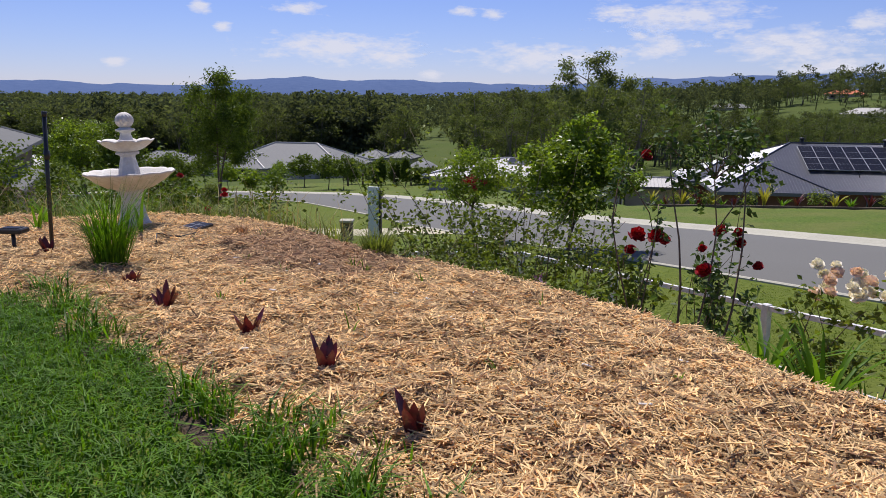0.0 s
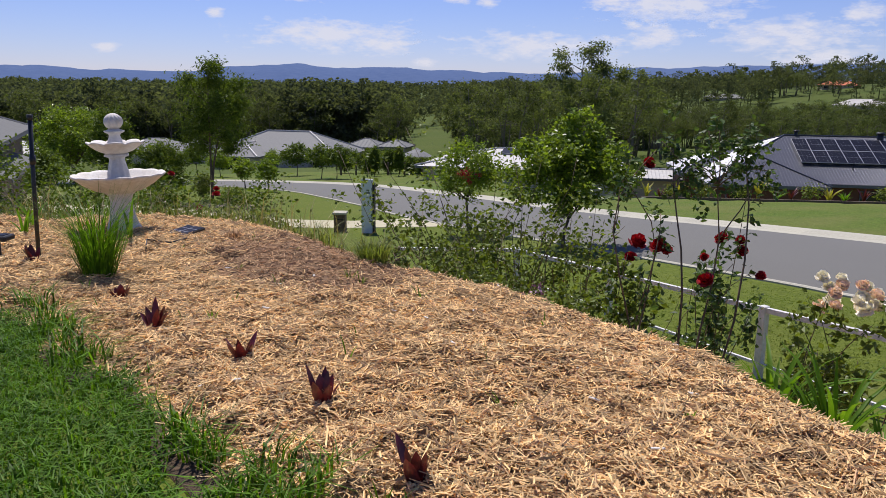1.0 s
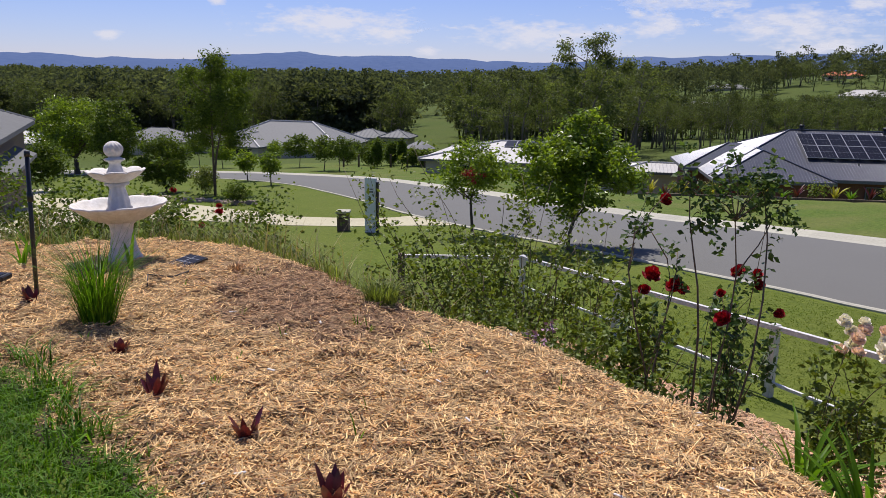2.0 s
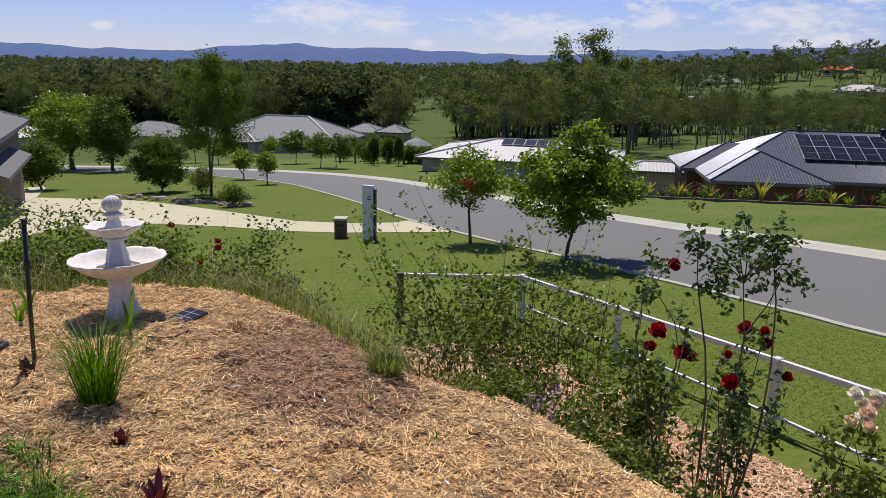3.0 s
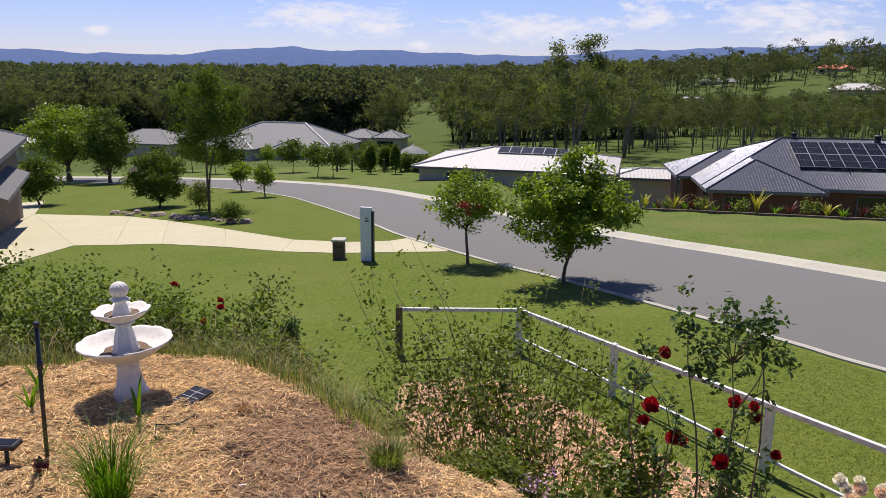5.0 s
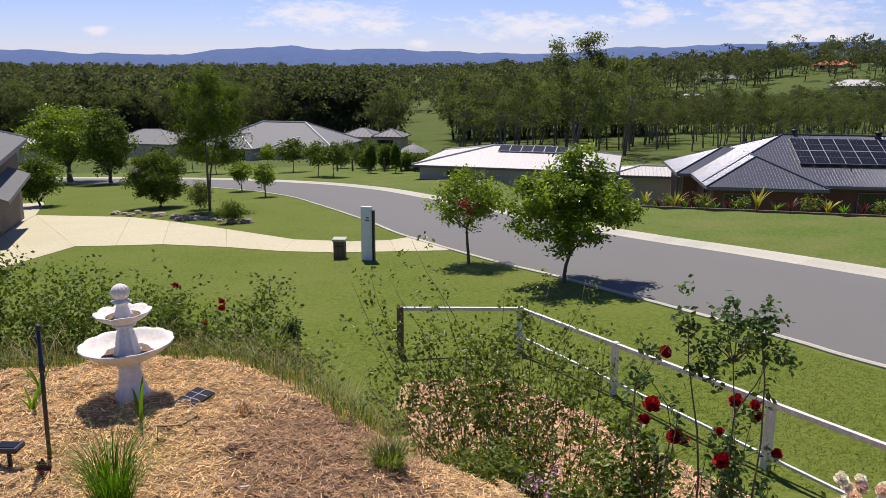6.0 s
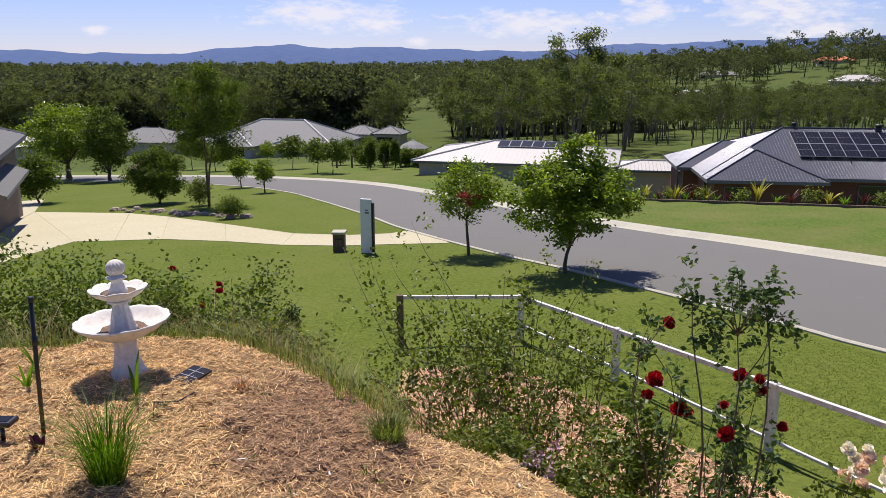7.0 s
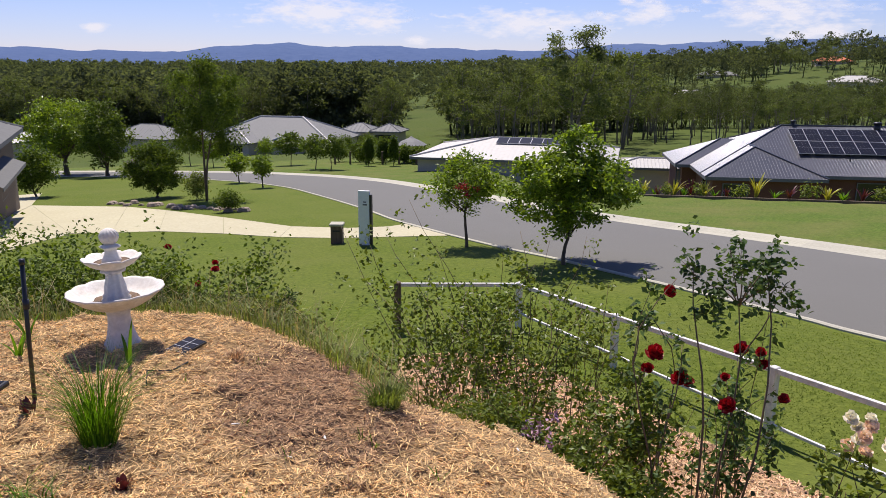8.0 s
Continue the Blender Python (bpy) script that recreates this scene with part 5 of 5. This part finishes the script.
mesh("pillar", *box(-0.19, -0.19, -0.2, 0.19, 0.19, 0.6, 0.015), M_TIMBER, mb)
mesh("cap", *box(-0.23, -0.23, 0.602, 0.23, 0.23, 0.68, 0.015), M_KERB, mb)
mesh("slot", *box(-0.12, -0.196, 0.42, 0.12, -0.191, 0.47), M_BLACK, mb)

# ---- roof details ----
def on_roof(x, y, lift=0.0):
    return (x, y, 2.6 + 0.422 * y + lift)


pitch = math.atan(0.422)
array = thing("solar_array", "two rows of dark solar panels on a steel roof", "solar panels", HOUSE_AT)
array.rotation_euler[2] = RZ
proto = None
for row in range(2):
    for col in range(11):
        x, y = 6.35 + 0.93 * col, 2.2 + 1.56 * row
        if proto is None:
            frame_ob = mesh("panel", *box(0, 0, 0, 0.905, 1.66, 0.04), M_GRID, array)
            proto = frame_ob
            for k in range(4):
                for m in range(2):
                    mesh("cell_block", *box(0.012 + 0.2215 * k, 0.012 + 0.824 * m, 0.0405, 0.012 + 0.2215 * k + 0.216, 0.812 + 0.824 * m, 0.046), M_PV, frame_ob)
            o = frame_ob
        else:
            o = new("panel", proto.data)
            o.parent = array
            for c in [c for c in proto.children]:
                cc = new("cell_block", c.data)
                cc.parent = o
        o.location, o.rotation_euler = on_roof(x, y, 0.16), (pitch, 0, 0)
for x, y, r, h in ((12.07, 5.56, 0.2, 0.45), (6.9, 6.2, 0.13, 0.2), (9.3, 1.75, 0.04, 0.3)):
    v = thing("roof_vent", "small dark roof vent pipe on a steel roof", "vent", HOUSE_AT)
    v.rotation_euler[2] = RZ
    q = Vector(on_roof(x, y))
    mesh("pipe", *tube([q - Vector((0, 0, 0.1)), q + Vector((0, 0, h))], r, 10), M_BLACK, v, True)
    mesh("cowl", *tube([q + Vector((0, 0, h)), q + Vector((0, 0, h + 0.12))], [r * 1.5, r * 1.2], 10), M_BLACK, v, True)

sa = thing("solar_array", "row of dark solar panels on a white steel roof", "solar panels", (-3.8, 65.0, -8.07))
sa.rotation_euler[2] = math.radians(-13)
for col in range(6):
    o = mesh("panel", *box(0, 0, 0, 0.98, 1.65, 0.04), M_GRID, sa)
    mesh("cell_block", *box(0.02, 0.02, 0.0405, 0.96, 1.63, 0.046), M_PV, o)
    o.location, o.rotation_euler = (6.6 + col, 4.1, 2.5 + 0.2 * 4.1 + 0.1), (math.atan(0.2), 0, 0)

# ---- garden across the street ----
EDGE = [Vector((9.0, 38.2)), Vector((12.0, 35.9)), Vector((17.4, 31.5)), Vector((26, 24.6))]
edge = thing("garden_edging", "low dark timber edging along the garden bed", "edging", kind="structure")
for a, b in zip(EDGE, EDGE[1:]):
    d = (b - a).normalized()
    za, zb = float(ground_z(a.x, a.y)), float(ground_z(b.x, b.y))
    n = Vector((-d.y, d.x)) * 0.12
    V = [(p.x + k * n.x, p.y + k * n.y, z + h) for p, z in ((a, za), (b, zb)) for k, h in ((0, -0.3), (1, -0.3), (1, 0.08), (0, 0.08))]
    mesh("sleeper", V, [(0, 1, 5, 4), (1, 2, 6, 5), (2, 3, 7, 6), (3, 0, 4, 7), (0, 3, 2, 1), (4, 5, 6, 7)], M_TIMBER, edge)
for i in range(30):
    t = i / 29
    seg = t * 2.999
    a, b = EDGE[int(seg)], EDGE[int(seg) + 1]
    p = a.lerp(b, seg - int(seg)) + Vector((0.5, 0.65)) * rr.uniform(0.5, 1.3)
    k = i % 4
    if k == 0:
        strap_plant("palm", "young golden cane palm in a garden bed", "palm", on(p.x, p.y, -0.1), 14, rr.uniform(0.9, 1.5), 0.13, M_YELLOW, 600 + i, 0.7, 0.9, "garden palms")
    elif k == 1:
        strap_plant("cordyline", "low spiky green plant in a garden bed", "plant", on(p.x, p.y, -0.1), 16, rr.uniform(0.5, 0.8), 0.07, M_BLADE, 600 + i, 0.9, 0.6, "garden plants")
    elif k == 2:
        strap_plant("cordyline", "spiky red-leaved plant in a garden bed", "plant", on(p.x, p.y, -0.1), 14, rr.uniform(0.6, 1.0), 0.09, M_BROM, 600 + i, 0.7, 0.5, "garden plants")
    else:
        make_tree("shrub", "low grey-green shrub in a garden bed", on(p.x, p.y, -0.05), (M_BARK, M_TALLGRASS), "shrub", "garden plants", height=rr.uniform(0.5, 0.9), radius=0.45, trunk_h=0.08, girth=0.02, seed=600 + i, n_leaf=260, size=0.14, clumps=16)
# rocks round the shrub bed
for i in range(26):
    t = i / 25
    x, y = -19.5 + 9.4 * t + 0.3 * rr.normal(), 43.2 - 6.4 * t + 0.35 * rr.normal()
    r = rr.uniform(0.14, 0.32)
    v, f = lathe([(0.02, -0.5), (0.7, -0.35), (1.0, 0.1), (0.7, 0.55), (0.05, 0.7)], 8, lambda a, k, rd, z: (rd * (1 + 0.25 * math.sin(2.3 * a + i) + 0.1 * math.sin(5 * a)), z))
    tagged(mesh("rock", np.array(v) * r, f, M_ROCK, at=on(x, y, 0.02)), "rough brown garden rock edging a bed", "rock", "garden rocks")
# posts of the paddock fence
pf = thing("paddock_fence", "dark timber posts and rails of a paddock fence", "fence")
for i in range(12):
    x, y = -13 + 2.3 * i * 0.8, 84 - 1.35 * i
    mesh("post", *turned(box(-0.09, -0.09, -0.2, 0.09, 0.09, 1.35), 0, on(x, y)), M_TIMBER, pf)
for i, (x, y, h, r) in enumerate(((-9.5, 83, 2.2, 1.1), (-7.5, 81.5, 3.0, 0.8), (-5.2, 80, 2.0, 1.2), (-10.8, 88, 2.4, 1.4), (-3.6, 78, 1.8, 1.0), (-13.5, 90, 2.6, 1.3), (-1.0, 84, 2.2, 1.2), (-8.6, 77.5, 3.2, 0.55), (-6.0, 76, 3.1, 0.5), (-4.5, 84.5, 2.4, 1.6), (-7.8, 86, 2.8, 1.5), (-16.5, 118, 3, 1.4), (-12.5, 112, 3.2, 1.6))):
    make_tree("shrub", "dark garden shrub behind a timber fence", on(x, y), (M_BARK, M_BUSH), "shrub", "garden shrubs", height=h, radius=r, trunk_h=0.2, girth=0.05, seed=700 + i, n_leaf=2600, size=0.22, clumps=60, spread=0.2)
gz = thing("gazebo", "small round-roofed grey garden gazebo", "gazebo", on(-4.6, 82.5))
mesh("roof", *lathe([(1.7, 1.9), (1.0, 2.3), (0.3, 2.6), (0.02, 2.8)], 10), M_ROOF_GREY, gz)
for k in range(6):
    a = k * math.tau / 6
    mesh("post", *tube([(1.4 * math.cos(a), 1.4 * math.sin(a), -0.1), (1.4 * math.cos(a), 1.4 * math.sin(a), 1.9)], 0.07, 6), M_TIMBER, gz)


# ---- clouds ----
def cloud_material():
    m = bpy.data.materials.new("cloud")
    m.use_nodes = True
    nt = m.node_tree
    nt.nodes.clear()
    out = nt.nodes.new("ShaderNodeOutputMaterial")
    em, tr, ms = nt.nodes.new("ShaderNodeEmission"), nt.nodes.new("ShaderNodeBsdfTransparent"), nt.nodes.new("ShaderNodeMixShader")
    em.inputs[0].default_value, em.inputs[1].default_value = (0.9, 0.92, 1.0, 1), 0.74
    uv = nt.nodes.new("ShaderNodeUVMap")
    gr = nt.nodes.new("ShaderNodeTexGradient")
    gr.gradient_type = "SPHERICAL"
    mp = nt.nodes.new("ShaderNodeMapping")
    mp.inputs["Location"].default_value, mp.inputs["Scale"].default_value = (-1, -1, 0), (2, 2, 1)
    nt.links.new(uv.outputs[0], mp.inputs[0])
    nt.links.new(mp.outputs[0], gr.inputs[0])
    n1 = grain(nt, 0.016, 9, (0.45, 0.45, 1.3), 0.64)
    ad = nt.nodes.new("ShaderNodeMath")
    ad.operation = "MULTIPLY_ADD"
    nt.links.new(gr.outputs[1], ad.inputs[0])
    ad.inputs[1].default_value = 0.52
    nt.links.new(n1, ad.inputs[2])
    fac = ramp(nt, ad.outputs[0], [(0.7, (0, 0, 0)), (0.98, (0.85, 0.85, 0.85))])
    nt.links.new(fac, ms.inputs[0])
    nt.links.new(tr.outputs[0], ms.inputs[1])
    nt.links.new(em.outputs[0], ms.inputs[2])
    nt.links.new(ms.outputs[0], out.inputs[0])
    return m


# bearing, elevation, width and height in degrees
CLOUDS = [(-9.2, 3.29, 22.15, 3.8), (-5.78, 2.52, 6.86, 2.28), (5.44, 2.75, 17.93, 3.8), (14.69, 5.45, 17.41, 4.43), (13.46, 3.54, 7.91, 3.16), (21.95, 3.42, 17.41, 4.43), (24.73, 2.11, 11.6, 3.16), (-18.74, 5.92, 2.64, 1.52), (-17.33, 4.6, 2.11, 1.39), (-24.44, 2.08, 3.16, 1.14), (1.79, 5.73, 3.16, 1.27), (-2.72, 1.46, 3.16, 1.27), (26.43, 4.65, 4.75, 2.28), (-12.26, 5.97, 6.33, 1.52), (-0.23, 5.95, 3.69, 1.27), (10.5, 5.9, 6.33, 2.78)]
M_CLOUD = cloud_material()
for az, el, w, h in CLOUDS:
    n, R, V, F = 8, 4600.0, [], []
    for j in range(n + 1):
        for i in range(n + 1):
            a, e = radians(az + w * (i / n - 0.5)), radians(el + h * (j / n - 0.5))
            V.append((R * math.cos(e) * math.sin(a), R * math.cos(e) * math.cos(a), R * math.sin(e)))
    F = [(j * (n + 1) + i, j * (n + 1) + i + 1, (j + 1) * (n + 1) + i + 1, (j + 1) * (n + 1) + i) for j in range(n) for i in range(n)]
    c = mesh("backdrop_cloud", V, F, M_CLOUD)
    lay = c.data.uv_layers.new(name="UVMap")
    vi = np.array([l.vertex_index for l in c.data.loops])
    lay.data.foreach_set("uv", np.stack([(vi % (n + 1)) / n, (vi // (n + 1)) / n], 1).ravel())
    c.visible_shadow = False
    tagged(c, "white fair-weather cloud far over the hills", "cloud", kind="structure")
